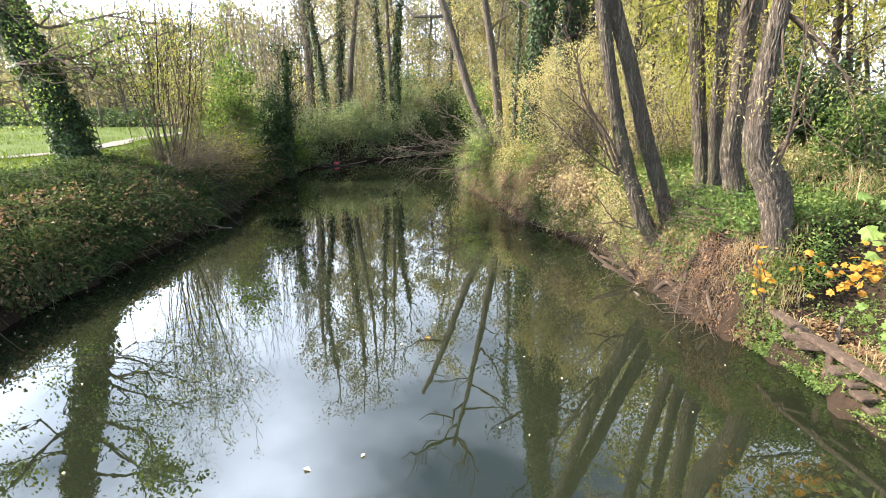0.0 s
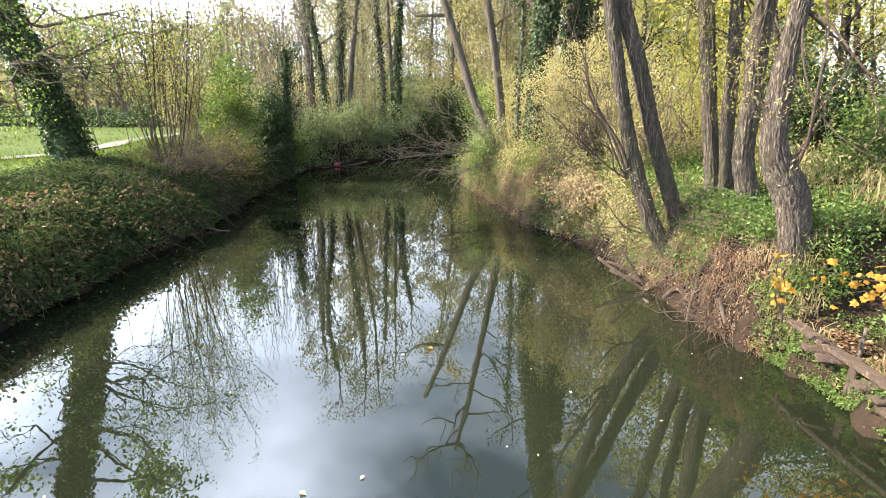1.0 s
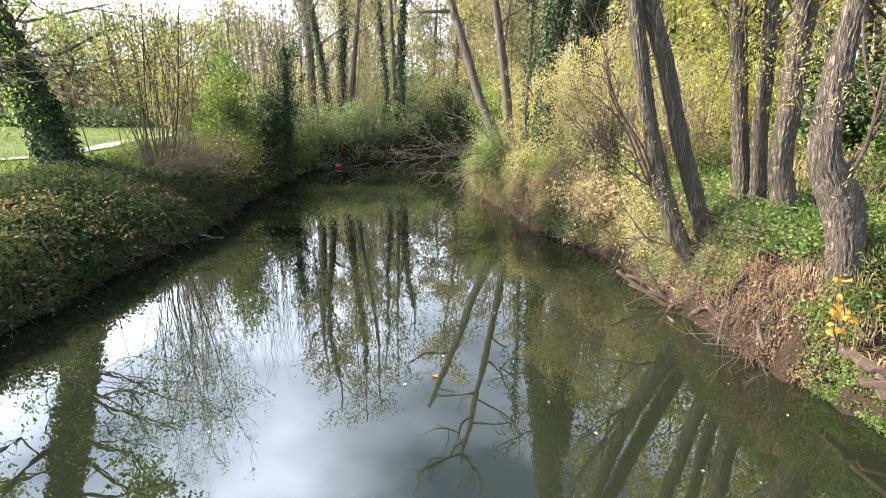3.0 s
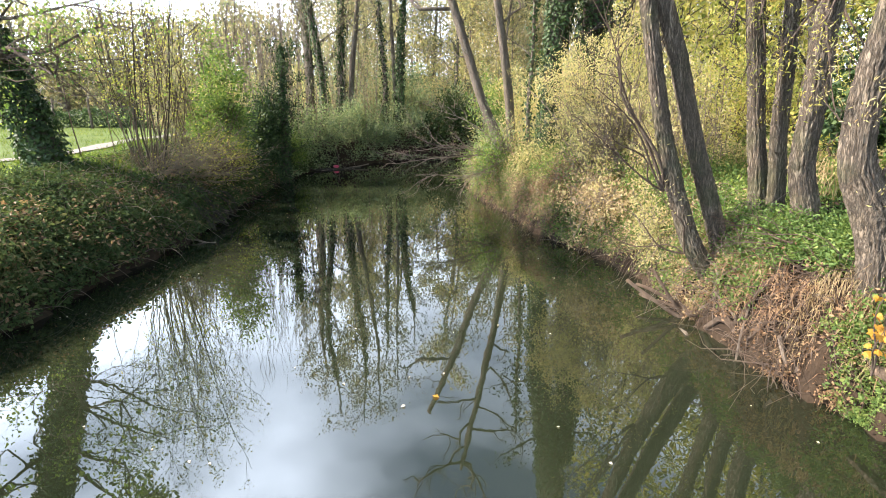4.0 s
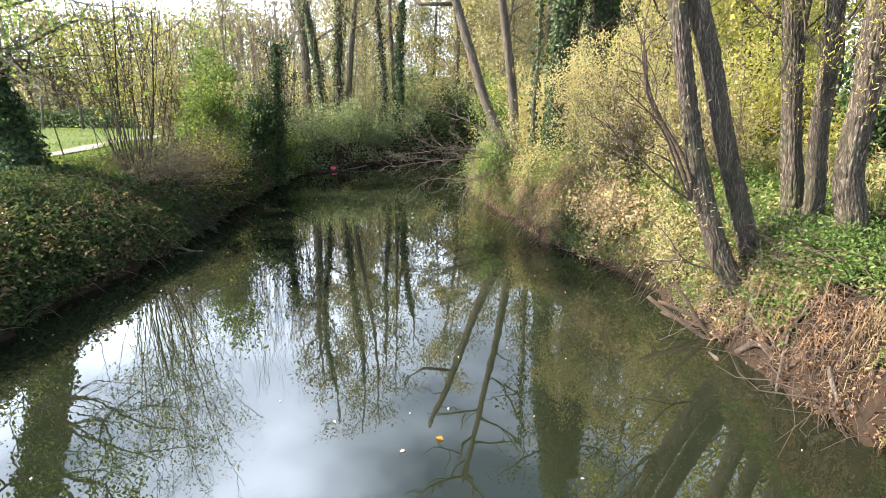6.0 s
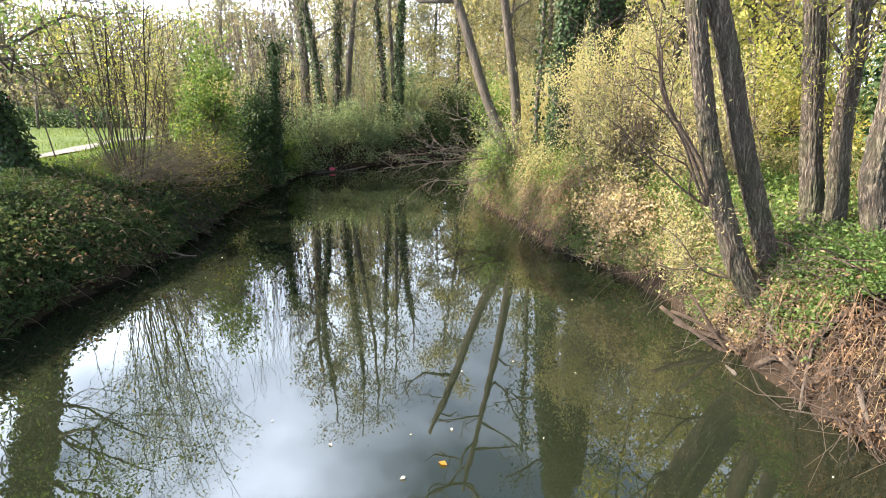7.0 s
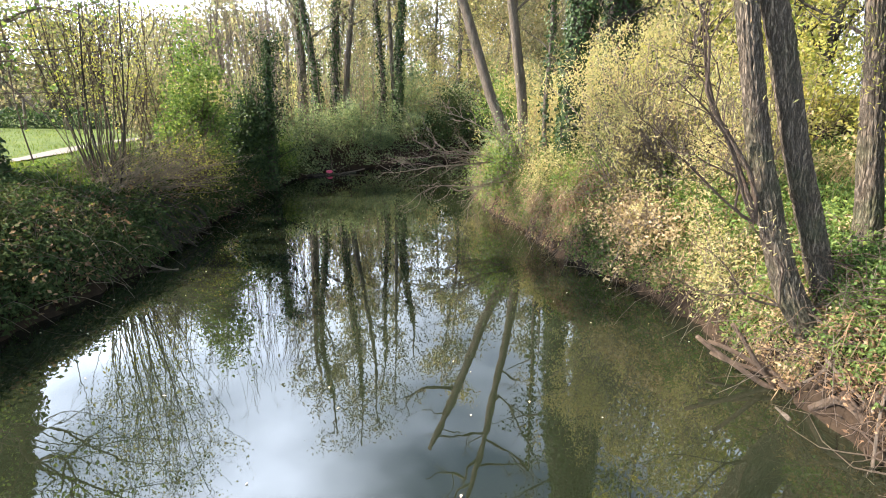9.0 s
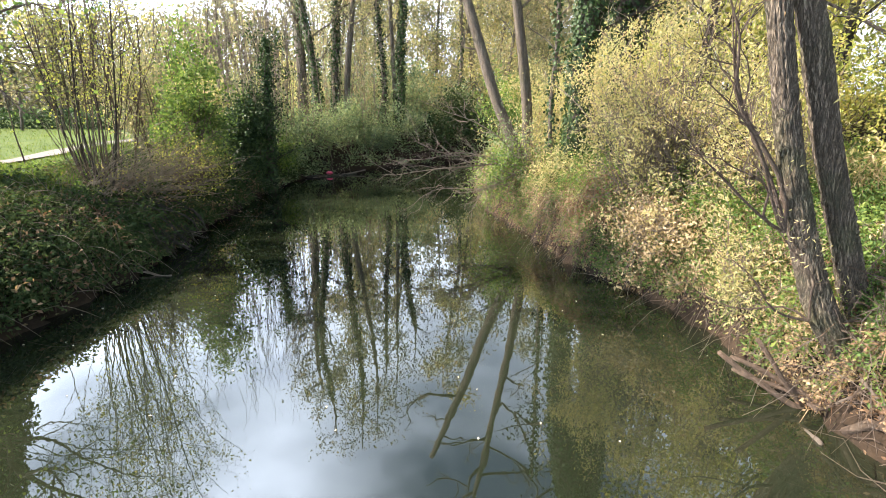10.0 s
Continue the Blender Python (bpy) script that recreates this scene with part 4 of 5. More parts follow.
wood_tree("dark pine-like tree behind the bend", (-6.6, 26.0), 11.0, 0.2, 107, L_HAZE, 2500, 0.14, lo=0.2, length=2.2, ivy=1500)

rw = np.random.default_rng(110)
spots = []
tries = 0
while len(spots) < 50 and tries < 4000:
    tries += 1
    x, y = rw.uniform(-9, 22), rw.uniform(26.5, 52)
    l, r = side_of(np.array([x]), np.array([y]))
    if max(l[0], r[0]) < 0.8 or abs(x) > y * 0.9 or any((x - a) ** 2 + (y - b) ** 2 < 4.2 for a, b in spots):
        continue
    if x < -8 + (y - 26) * 0.05:
        continue
    spots.append((x, y))
for k, (x, y) in enumerate(spots):
    far = y > 38
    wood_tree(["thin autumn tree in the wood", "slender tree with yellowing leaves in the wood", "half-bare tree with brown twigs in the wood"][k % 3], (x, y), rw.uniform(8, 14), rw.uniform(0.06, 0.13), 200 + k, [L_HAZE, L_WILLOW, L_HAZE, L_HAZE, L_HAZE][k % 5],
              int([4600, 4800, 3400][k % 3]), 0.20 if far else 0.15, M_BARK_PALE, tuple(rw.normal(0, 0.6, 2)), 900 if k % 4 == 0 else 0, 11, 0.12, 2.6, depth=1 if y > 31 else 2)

# wooded slope on the right bank
slope = []
tries = 0
while len(slope) < 26 and tries < 4000:
    tries += 1
    x, y = rw.uniform(4.0, 24), rw.uniform(7.5, 27)
    l, r = side_of(np.array([x]), np.array([y]))
    if r[0] < 2.6 or x > y * 1.1 + 3 or (x < 6.2 and y < 11.5) or any((x - a) ** 2 + (y - b) ** 2 < 4.0 for a, b in slope):
        continue
    slope.append((x, y))
for k, (x, y) in enumerate(slope):
    wood_tree(["yellow-leaved tree on the wooded slope", "willow with drooping yellow-green leaves on the slope", "half-bare tree on the wooded slope"][k % 3], (x, y), rw.uniform(6, 11), rw.uniform(0.07, 0.14), 300 + k, [L_YELLOW, L_YELLOW, L_WILLOW][k % 3],
              int([3400, 3800, 2000][k % 3]), 0.13, M_BARK_DARK, tuple(rw.normal(0, 0.5, 2)), 0, 13, 0.08, 2.3, "trees of the slope")

# Out-of-view trees, added so the near water mirrors canopy instead of bright sky.
for k, (x, y) in enumerate([(7.2, 7.0), (8.2, 8.8), (6.9, 5.3), (9.0, 6.4)]):
    wood_tree("broad yellow-green tree out of view, added to darken reflections", (x, y), 10.0 + 0.4 * k, 0.14, 340 + k, [L_NETTLE, L_YELLOW][k % 2], 6500, 0.12, M_BARK_DARK, (-0.3, 0.1), 0, 16, 0.16, 2.4, "trees of the slope")

# undergrowth of the far bank and the slope
ru = np.random.default_rng(120)
thick = []
while len(thick) < 30:
    x, y = ru.uniform(-8.5, 16), ru.uniform(25, 36)
    l, r = side_of(np.array([x]), np.array([y]))
    if max(l[0], r[0]) > 0.7 and abs(x) < y * 0.7 and all((x - a) ** 2 + (y - b) ** 2 > 3.0 for a, b, *_ in thick):
        thick.append((x, y, ru.uniform(2.0, 3.6), [L_HAZE, L_HAZE_GREEN, L_WILLOW, L_HAZE_GREEN][len(thick) % 4], ["faded tall bush in the wood, paled by painted haze", "green tall bush in the wood", "yellowing tall bush in the wood", "green tall bush in the wood, paled for haze"][len(thick) % 4]))
under = thick + [(-5.6, 19.7, 1.2, L_HAZE_GREEN, "leafy green bush at the waterline"), (-5.1, 21.9, 1.5, L_HAZE_GREEN, "bush at the waterline, paled by painted haze"), (-3.2, 23.3, 1.1, L_HAZE_GREEN, "leafy bush low over the water"), (-0.8, 25.1, 1.1, L_BRAMBLE, "dark bush low over the water"), (0.9, 26.4, 1.2, L_BRAMBLE, "dark bush low over the water"), (-5.7, 18.6, 0.9, L_GREEN, "leafy bush low over the water"), (-4.0, 22.9, 1.5, L_HAZE_GREEN, "leafy bush overhanging the river's bend"), (-1.9, 24.8, 1.5, L_HAZE_GREEN, "dark bush in the shade of the bend"),
         (0.2, 26.6, 1.7, L_BRAMBLE, "dark bush in the shade of the bend"), (2.4, 28.0, 1.8, L_BRAMBLE, "dark bush in the shade of the bend"), (-6.6, 21.3, 1.6, L_HAZE_GREEN, "leafy green bush under bare saplings"), (1.6, 17.2, 1.3, L_GREEN, "green bush at the river's bend"),
         (2.0, 19.4, 1.6, L_WILLOW, "yellowing bush at the river's bend"), (3.6, 17.5, 1.8, L_WILLOW, "yellowing bush under bare trees"), (4.6, 14.0, 1.7, L_YELLOW, "yellow-green bush behind a willow bush"), (5.4, 11.5, 1.5, L_YELLOW, "yellow-green bush on the slope"), (6.6, 9.6, 1.4, L_YELLOW, "sunlit yellow bush on the slope"),
         (4.6, 20.5, 1.8, L_HAZE, "faded bush under the wood, greyed for haze"), (7.6, 13.0, 1.7, L_YELLOW, "yellow-green bush on the slope"), (6.2, 7.6, 0.9, L_GREEN, "green bush beneath the willows"), (-7.6, 18.0, 1.5, L_WILLOW, "pale yellowing bush by the meadow"), (-8.6, 20.5, 1.7, L_GREEN, "green bush by the meadow"), (-7.8, 23.5, 1.9, L_WILLOW, "pale yellowing bush by the meadow"),
         (-9.8, 24.5, 2.0, L_HAZE, "faded bush by the meadow, greyed for haze"), (6.0, 24.5, 2.2, L_HAZE, "faded bush under the wood, greyed for haze"), (-5.6, 27.5, 2.2, L_HAZE, "faded bush under the wood, greyed for haze"), (-2.5, 28.5, 2.2, L_HAZE, "faded bush under the wood, greyed for haze"), (5.9, 6.4, 0.7, L_BRAMBLE, "low bramble bush beneath the willows")]
for k, (x, y, s, lf, lab) in enumerate(under):
    z = max(float(land(x, y)), 0)
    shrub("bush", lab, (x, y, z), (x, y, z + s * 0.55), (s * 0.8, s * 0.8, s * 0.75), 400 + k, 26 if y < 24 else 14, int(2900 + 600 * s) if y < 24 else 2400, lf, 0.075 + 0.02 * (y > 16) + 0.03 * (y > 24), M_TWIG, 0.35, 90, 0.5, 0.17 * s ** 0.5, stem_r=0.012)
shrub("bush", "dark evergreen bush in the shade of the slope", (6.1, 9.0, 1.5), (6.1, 9.0, 2.4), (0.9, 0.8, 0.8), 440, 30, 7000, L_IVY, 0.09, M_TWIG, 0.3, 80, 0.7, 0.16)

# ---- the far woods beyond the meadow ----
def far_woods():
    rng = np.random.default_rng(500)
    tb, pts = Tubes(), []
    for k in range(330):
        a = rng.uniform(-62, 58)
        d = rng.uniform(47, 78) if -62 < a < -22 else rng.uniform(37, 74)
        x, y = d * math.sin(radians(a)), d * math.cos(radians(a))
        if a > -16 and d < 54:
            continue
        z = float(land(x, y))
        h = rng.uniform(4.4, 6.4) + 0.05 * d + (4.0 if a > -14 else 0.0)
        tb.add(bend((x, y, z - 0.1), (x + rng.normal(0, 0.4), y, z + h), rng, 0.02, 5), [0.16, 0.1, 0.03], 5)
        for j in range(7):
            i = rng.uniform(0.2, 0.9)
            tb.add(bend((x, y, z + h * i), (x + rng.normal(0, 1.3), y + rng.normal(0, 1.3), z + h * min(i + 0.25, 1.02)), rng, 0.05, 4), [0.05, 0.012], 3)
        m = 22
        cc = np.column_stack([rng.normal(x, 1.2, m), rng.normal(y, 1.2, m), z + h * rng.uniform(0.03, 1.0, m)])
        c = np.repeat(cc, 26, 0)
        pts.append(c + rng.normal(0, 0.55, c.shape))
    wood = thing("far_woods", "autumn wood beyond the meadow, haze painted into its leaves", "woods", "", "stuff")
    tb.part("trunks", M_BARK_PALE, wood)
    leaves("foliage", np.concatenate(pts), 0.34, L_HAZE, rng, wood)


far_woods()


def far_standing_tree(foot, h, seed):
    rng = np.random.default_rng(seed)
    tree = thing("tree", "tall far tree with round tufts against the sky", "tree")
    z = float(land(*foot))
    tb = Tubes()
    p = bend((foot[0], foot[1], z), (foot[0] + 0.3, foot[1], z + h), rng, 0.02, 8)
    tb.add(p, [0.3, 0.12, 0.05], 7)
    tufts = []
    for k in range(9):
        b = p[min(3 + k // 2, 7)]
        e = b + np.array([rng.normal(0, 0.9), rng.normal(0, 0.7), rng.uniform(0.3, 1.2)])
        tb.add(bend(b, e, rng, 0.08, 5), [0.07, 0.02], 4)
        tufts.append(e)
    tb.part("trunk", M_BARK_DARK, tree)
    c = np.repeat(np.array(tufts), 160, 0)
    leaves("tufts", c + rng.normal(0, 0.27, c.shape), 0.22, L_IVY, rng, tree)


far_standing_tree((-24.5, 60.0), 14.0, 510)


# ---- what grows on the banks and the meadow ----
def scatter(n, box, rule, rng):
    got, have = [], 0
    while have < n:
        x, y = rng.uniform(box[0], box[1], 2 * n), rng.uniform(box[2], box[3], 2 * n)
        l, r = side_of(x, y)
        k = rule(x, y, l, r)
        got.append(np.stack([x[k], y[k], l[k], r[k]]))
        have += int(k.sum())
    return np.concatenate(got, 1)[:, :n]


def cover(name, label, n, box, rule, high, mat, size, seed, category="undergrowth", ratio=0.55, patchy=0.5):
    """Low leafy growth, heaped in mounds over the ground."""
    rng = np.random.default_rng(seed)
    each = 16
    x, y, l, r = scatter(int(n / each * 1.25), box, rule, rng)
    mound = np.clip(0.6 + 0.45 * swell(x * 1.3 + seed, y * 1.3) + rng.normal(0, 0.25, len(x)), 0.08, 1.6)
    keep = rng.uniform(0, 1, len(x)) < (1 - patchy) + patchy * mound
    x, y, mound = np.repeat(x[keep], each), np.repeat(y[keep], each), np.repeat(mound[keep], each)
    g = np.maximum(land(x, y), 0.0)
    off = rng.normal(0, 1.4 * size, (len(x), 2))
    mound = mound * np.where(np.repeat(l[keep], each) > 1.0, 0.45, 1.0)
    z = g + high * mound * rng.uniform(0.1, 1, len(x)) ** 0.6 + 0.015
    x, y = x + off[:, 0], y + off[:, 1]
    z = np.maximum(z, np.maximum(land(x, y), 0.0) + 0.012)
    return leaves(name, np.column_stack([x, y, z]), size, mat, rng, None, label, "stuff", category, face=(0.15, -0.1, 0.8), lean=0.75, ratio=ratio)


def sward(name, label, n, box, rule, high, width, mat, seed, category="grass", splay=0.5, droop=0.4, toward=(0, 0)):
    rng = np.random.default_rng(seed)
    x, y, l, r = scatter(n, box, rule, rng)
    f = np.column_stack([x, y, np.maximum(land(x, y), 0) - 0.01])
    return blades(name, f, high * np.clip(0.7 + 0.5 * swell(x * 1.3, y * 1.3 + seed), 0.3, 1.4), width, mat, rng, None, label, "stuff", category, splay, droop, toward)


def stems(name, label, n, box, rule, high, seed, mat=M_TWIG_DRY, category="brambles"):
    """Arching bare canes."""
    rng = np.random.default_rng(seed)
    x, y, l, r = scatter(n, box, rule, rng)
    z = np.maximum(land(x, y), 0)
    tb = Tubes()
    for a, b, c in zip(x, y, z):
        h = high * rng.uniform(0.4, 1.2)
        d = rng.normal(0, 0.45, 2)
        e = (a + d[0], b + d[1], max(float(land(a + d[0], b + d[1])), 0.02) + rng.uniform(0.0, 0.4) * h)
        tb.add(bend((a, b, c), e, rng, 0.05, 7, -h / (np.hypot(*d) + 0.2) * 0.5), [rng.uniform(0.003, 0.006), 0.002], 3)
    ob = tb.part(name, mat, None, label)
    return tagged(ob, "", category, "", "stuff")


cover("bramble_cover", "dark brambles and nettles covering the shaded bank", 72000, (-9.0, -4.6, 2.5, 19), lambda x, y, l, r: (l > -0.05) & (l < 2.4), 0.5, L_BRAMBLE, 0.07, 601)
cover("withered_cover", "brown withered leaves among the brambles", 6000, (-9.0, -4.6, 2.5, 18), lambda x, y, l, r: (l > -0.1) & (l < 2.0), 0.40, L_DRY, 0.075, 602)
cover("nettle_cover", "green nettles along the bank's upper edge", 9000, (-10, -5.5, 4, 18), lambda x, y, l, r: (l > 1.1) & (l < 3.1), 0.34, L_GREEN, 0.06, 603)
stems("bramble_canes", "brown arching bramble canes on the shaded bank", 900, (-8.5, -4.7, 3, 17), lambda x, y, l, r: (l > 0) & (l < 1.9), 0.6, 604)
sward("bank_grass", "dull grass hanging down the shaded bank", 8000, (-8.0, -4.6, 3, 20), lambda x, y, l, r: (l > 0) & (l < 1.2), 0.34, 0.006, L_BRAMBLE, 605, droop=0.9)
sward("meadow_grass", "bright sunlit grass of the meadow", 12000, (-19, -6.5, 7, 24), lambda x, y, l, r: (l > 2.2) & (dist_line(x, y, PATH) > 0.42), 0.13, 0.006, L_GRASS, 606)
sward("rough_grass", "taller rough grass by the meadow's edge", 12000, (-13, -5.8, 6, 19), lambda x, y, l, r: (l > 1.3) & (l < 5.0) & (dist_line(x, y, PATH) > 0.45), 0.22, 0.006, L_GRASS, 607)

cover("ground_cover", "bright green nettles and ground ivy under willows", 52000, (3.0, 8.5, 5.0, 12.0), lambda x, y, l, r: (r > 0.4) & (r < 4.2), 0.30, L_NETTLE, 0.05, 611)
cover("bramble_cover", "sunlit brambles trailing down the bank", 24000, (0.4, 4.6, 7.2, 20), lambda x, y, l, r: (r > -0.02) & (r < 1.4), 0.42, L_GREEN, 0.055, 612)
cover("withered_cover", "pale withered leaves on the sunlit bank", 16000, (0.4, 4.6, 5.4, 20), lambda x, y, l, r: (r > 0.0) & (r < 1.0) & (y > 7.6), 0.40, L_STRAW, 0.045, 613)
cover("withered_cover", "brown withered leaves low on the bank", 10000, (0.4, 4.6, 5.0, 20), lambda x, y, l, r: (r > 0.0) & (r < 0.7), 0.25, L_DRY, 0.042, 614)
stems("bramble_canes", "pale dry canes tangled down the sunlit bank", 800, (0.5, 4.4, 6.6, 18), lambda x, y, l, r: (r > 0.0) & (r < 0.9), 0.55, 615)
sward("dry_grass", "straw-coloured dry grass hanging over the bank", 4500, (0.5, 4.8, 7.2, 18), lambda x, y, l, r: (r > 0.12) & (r < 0.95) & (swell(x * 2, y * 2) > -0.1), 0.3, 0.004, L_STRAW, 616, droop=0.85, splay=0.7)
sward("dry_grass", "tall dry grass on the slope behind willows", 7000, (4.6, 11, 5.0, 12), lambda x, y, l, r: (r > 1.3), 0.55, 0.005, L_STRAW, 617)
cover("slope_cover", "mixed green and yellow growth on the slope", 24000, (3.5, 16, 5.0, 24), lambda x, y, l, r: (r > 2.2), 0.5, L_WILLOW, 0.08, 618)
# Far-bank leaves, with haze painted in as a paler green.
cover("far_cover", "low bushy growth along the far bank", 22000, (-8, 8, 17, 32), lambda x, y, l, r: ((l > -0.25) & (l < 1.4)) | ((r > -0.2) & (r < 1.4)), 0.6, L_HAZE_GREEN, 0.085, 619)
cover("shelf_cover", "small green weeds on the landing", 6000, (3.4, 6.0, 2.6, 5.2), lambda x, y, l, r: (r > 0.42) & (r < 2.0), 0.14, L_NETTLE, 0.04, 620)
cover("moss_cover", "mossy weeds on the bank below timbers", 9000, (3.3, 4.2, 2.6, 5.6), lambda x, y, l, r: (r > -0.03) & (r < 0.2), 0.06, L_NETTLE, 0.03, 621)
sward("dry_grass", "dry grass tufts by the landing", 900, (3.5, 4.3, 2.8, 5.6), lambda x, y, l, r: (r > 0.1) & (r < 0.75) & (swell(x * 3, y * 3) > 0.25), 0.3, 0.004, L_STRAW, 622, droop=0.8)
sward("dry_grass", "long dry grass hanging to the water", 3000, (0.5, 4.2, 7.0, 18), lambda x, y, l, r: (r > 0.03) & (r < 0.35), 0.36, 0.004, L_STRAW, 623, droop=1.25, splay=0.35, toward=(-0.55, -0.25))
sward("bank_grass", "green grass hanging over the sunlit bank", 1800, (0.5, 4.2, 5.0, 18), lambda x, y, l, r: (r > 0.12) & (r < 0.6) & (swell(x * 2.4, y * 2.4) > 0), 0.4, 0.005, L_GRASS, 624, droop=1.1, splay=0.4, toward=(-0.4, -0.2))
sward("bank_grass", "dull long grass trailing to the water", 2600, (-7.0, -4.6, 3, 20), lambda x, y, l, r: (l > 0.1) & (l < 0.6), 0.5, 0.005, L_BRAMBLE, 625, droop=1.2, splay=0.4, toward=(0.5, -0.1))
stems("root_tangle", "exposed roots and dead stalks along the waterline", 500, (0.5, 4.0, 5.0, 16), lambda x, y, l, r: (r > 0.02) & (r < 0.3), 0.25, 626, M_TWIG, "roots")
cover("fringe_cover", "green leaves overhanging the sunlit waterline", 26000, (0.4, 4.0, 5.2, 20), lambda x, y, l, r: (r > -0.02) & (r < 0.42) & (y > 7.7), 0.30, L_NETTLE, 0.05, 630, patchy=0.45)
cover("fringe_cover", "withered leaves overhanging the sunlit waterline", 20000, (0.4, 4.0, 6.2, 20), lambda x, y, l, r: (r > -0.03) & (r < 0.4), 0.26, L_DRY, 0.042, 631, patchy=0.3)
cover("fringe_cover", "brambles hanging down the steep sunlit bank", 30000, (0.4, 4.0, 5.0, 18), lambda x, y, l, r: (r > -0.04) & (r < 0.2) & (swell(x * 2.1, y * 2.1) > -0.35) & (y > 7.4), 0.42, L_NETTLE, 0.045, 633, patchy=0.3)
cover("fringe_cover", "pale withered bramble leaves down the steep bank", 26000, (0.4, 4.0, 5.6, 18), lambda x, y, l, r: (r > -0.03) & (r < 0.2) & (y > 6.6), 0.40, L_STRAW, 0.04, 634, patchy=0.4)
sward("dry_grass", "straw-coloured grass hanging down the bank by willows", 420, (2.7, 4.2, 4.9, 7.6), lambda x, y, l, r: (r > 0.12) & (r < 0.42) & (swell(x * 2.2 + 1, y * 2.2) > 0.0), 0.36, 0.0035, L_STRAW, 635, droop=1.2, splay=0.4, toward=(-0.5, -0.3))
sward("dry_grass", "brown dead grass hanging over the dark undercut bank", 500, (2.7, 4.2, 4.9, 7.6), lambda x, y, l, r: (r > 0.0) & (r < 0.3), 0.36, 0.005, L_DRY, 636, droop=1.3, splay=0.4, toward=(-0.45, -0.3))
cover("withered_cover", "brown litter caught on the bank by willows", 3200, (2.7, 4.2, 4.9, 7.6), lambda x, y, l, r: (r > -0.02) & (r < 0.3), 0.22, L_DRY, 0.036, 637, patchy=0.4)
cover("bramble_cover", "scattered green sprigs on the bank by willows", 24000, (2.7, 4.2, 4.9, 7.6), lambda x, y, l, r: (r > 0.05) & (r < 0.65) & (swell(x * 2.6, y * 2.6) > -0.5), 0.36, L_NETTLE, 0.045, 638)
cover("fringe_cover", "dull leaves overhanging the shaded waterline", 18000, (-6.2, -4.4, 3, 21), lambda x, y, l, r: (l > -0.06) & (l < 0.45), 0.30, L_BRAMBLE, 0.06, 632)
sward("dry_grass", "dry grass hanging down the sunlit bank", 4200, (0.4, 3.0, 8.5, 18), lambda x, y, l, r: (r > 0.0) & (r < 0.3), 0.32, 0.005, L_DRY, 640, droop=1.3, splay=0.35, toward=(-0.5, -0.3))


# ---- landing, driftwood and other small things ----
def box_bm(size, bevel=0.006):
    bm = bmesh.new()
    bmesh.ops.create_cube(bm, size=1.0)
    bmesh.ops.scale(bm, vec=size, verts=bm.verts)
    bmesh.ops.bevel(bm, geom=list(bm.edges), offset=bevel, segments=1, affect="EDGES")
    return bm


def part(name, bm, mat, parent, label="", at=None):
    me = bpy.data.meshes.new(name)
    bm.to_mesh(me)
    bm.free()
    me.materials.append(mat)
    ob = new(name, me)
    ob.parent = parent
    if at is not None:
        ob.matrix_local = at
    return tagged(ob, label)


landing = thing("landing", "weathered timber landing edge on the bank, strewn with leaves", "landing stage")
rl = np.random.default_rng(700)
line = [np.array(p) for p in [(3.482, 4.925, 0.444), (3.449, 4.377, 0.434), (3.473, 3.8, 0.415), (3.521, 3.175, 0.396)]]
for a, b in zip(line[:-1], line[1:]):
    d = b - a
    ang = math.degrees(math.atan2(d[1], d[0]))
    mid = (a + b) / 2
    part("timber", box_bm((np.linalg.norm(d) * 1.02, 0.10, 0.055), 0.008), M_TIMBER, landing, "", pose(*mid, rl.normal(0, 2), rl.normal(0, 1.5), ang))
for (x, y, z, l, a) in [(3.482, 4.444, 0.347, 0.34, -20), (3.492, 4.300, 0.338, 0.30, -25), (3.521, 3.867, 0.328, 0.36, -12), (3.559, 3.752, 0.280, 0.34, -5), (3.540, 3.636, 0.232, 0.36, 4), (3.579, 3.521, 0.184, 0.34, -8)]:
    part("board", box_bm((l, 0.13, 0.035), 0.006), M_TIMBER, landing, "", pose(x, y, z, rl.normal(0, 4), rl.normal(0, 4), a))
for (x, y) in [(3.47, 4.71), (3.49, 4.14), (3.54, 3.46)]:
    part("post", box_bm((0.07, 0.07, 0.7), 0.008), M_TIMBER, landing, "", pose(x + 0.05, y, 0.1, 3, -4, 10))
rng = np.random.default_rng(701)
n = 1500
xy = np.column_stack([rng.uniform(3.5, 3.92, n), rng.uniform(3.1, 4.86, n)])
leaves("leaf_litter", on_land(xy, 0.02) + np.column_stack([np.zeros((n, 2)), rng.uniform(0, 0.03, n)]), 0.045, L_DRY, rng, None, "brown fallen leaves lying on the landing", "stuff", "leaf litter", face=(0, 0, 1), lean=0.35, ratio=0.7)

# broken logs and sticks at the waterline
rng = np.random.default_rng(710)


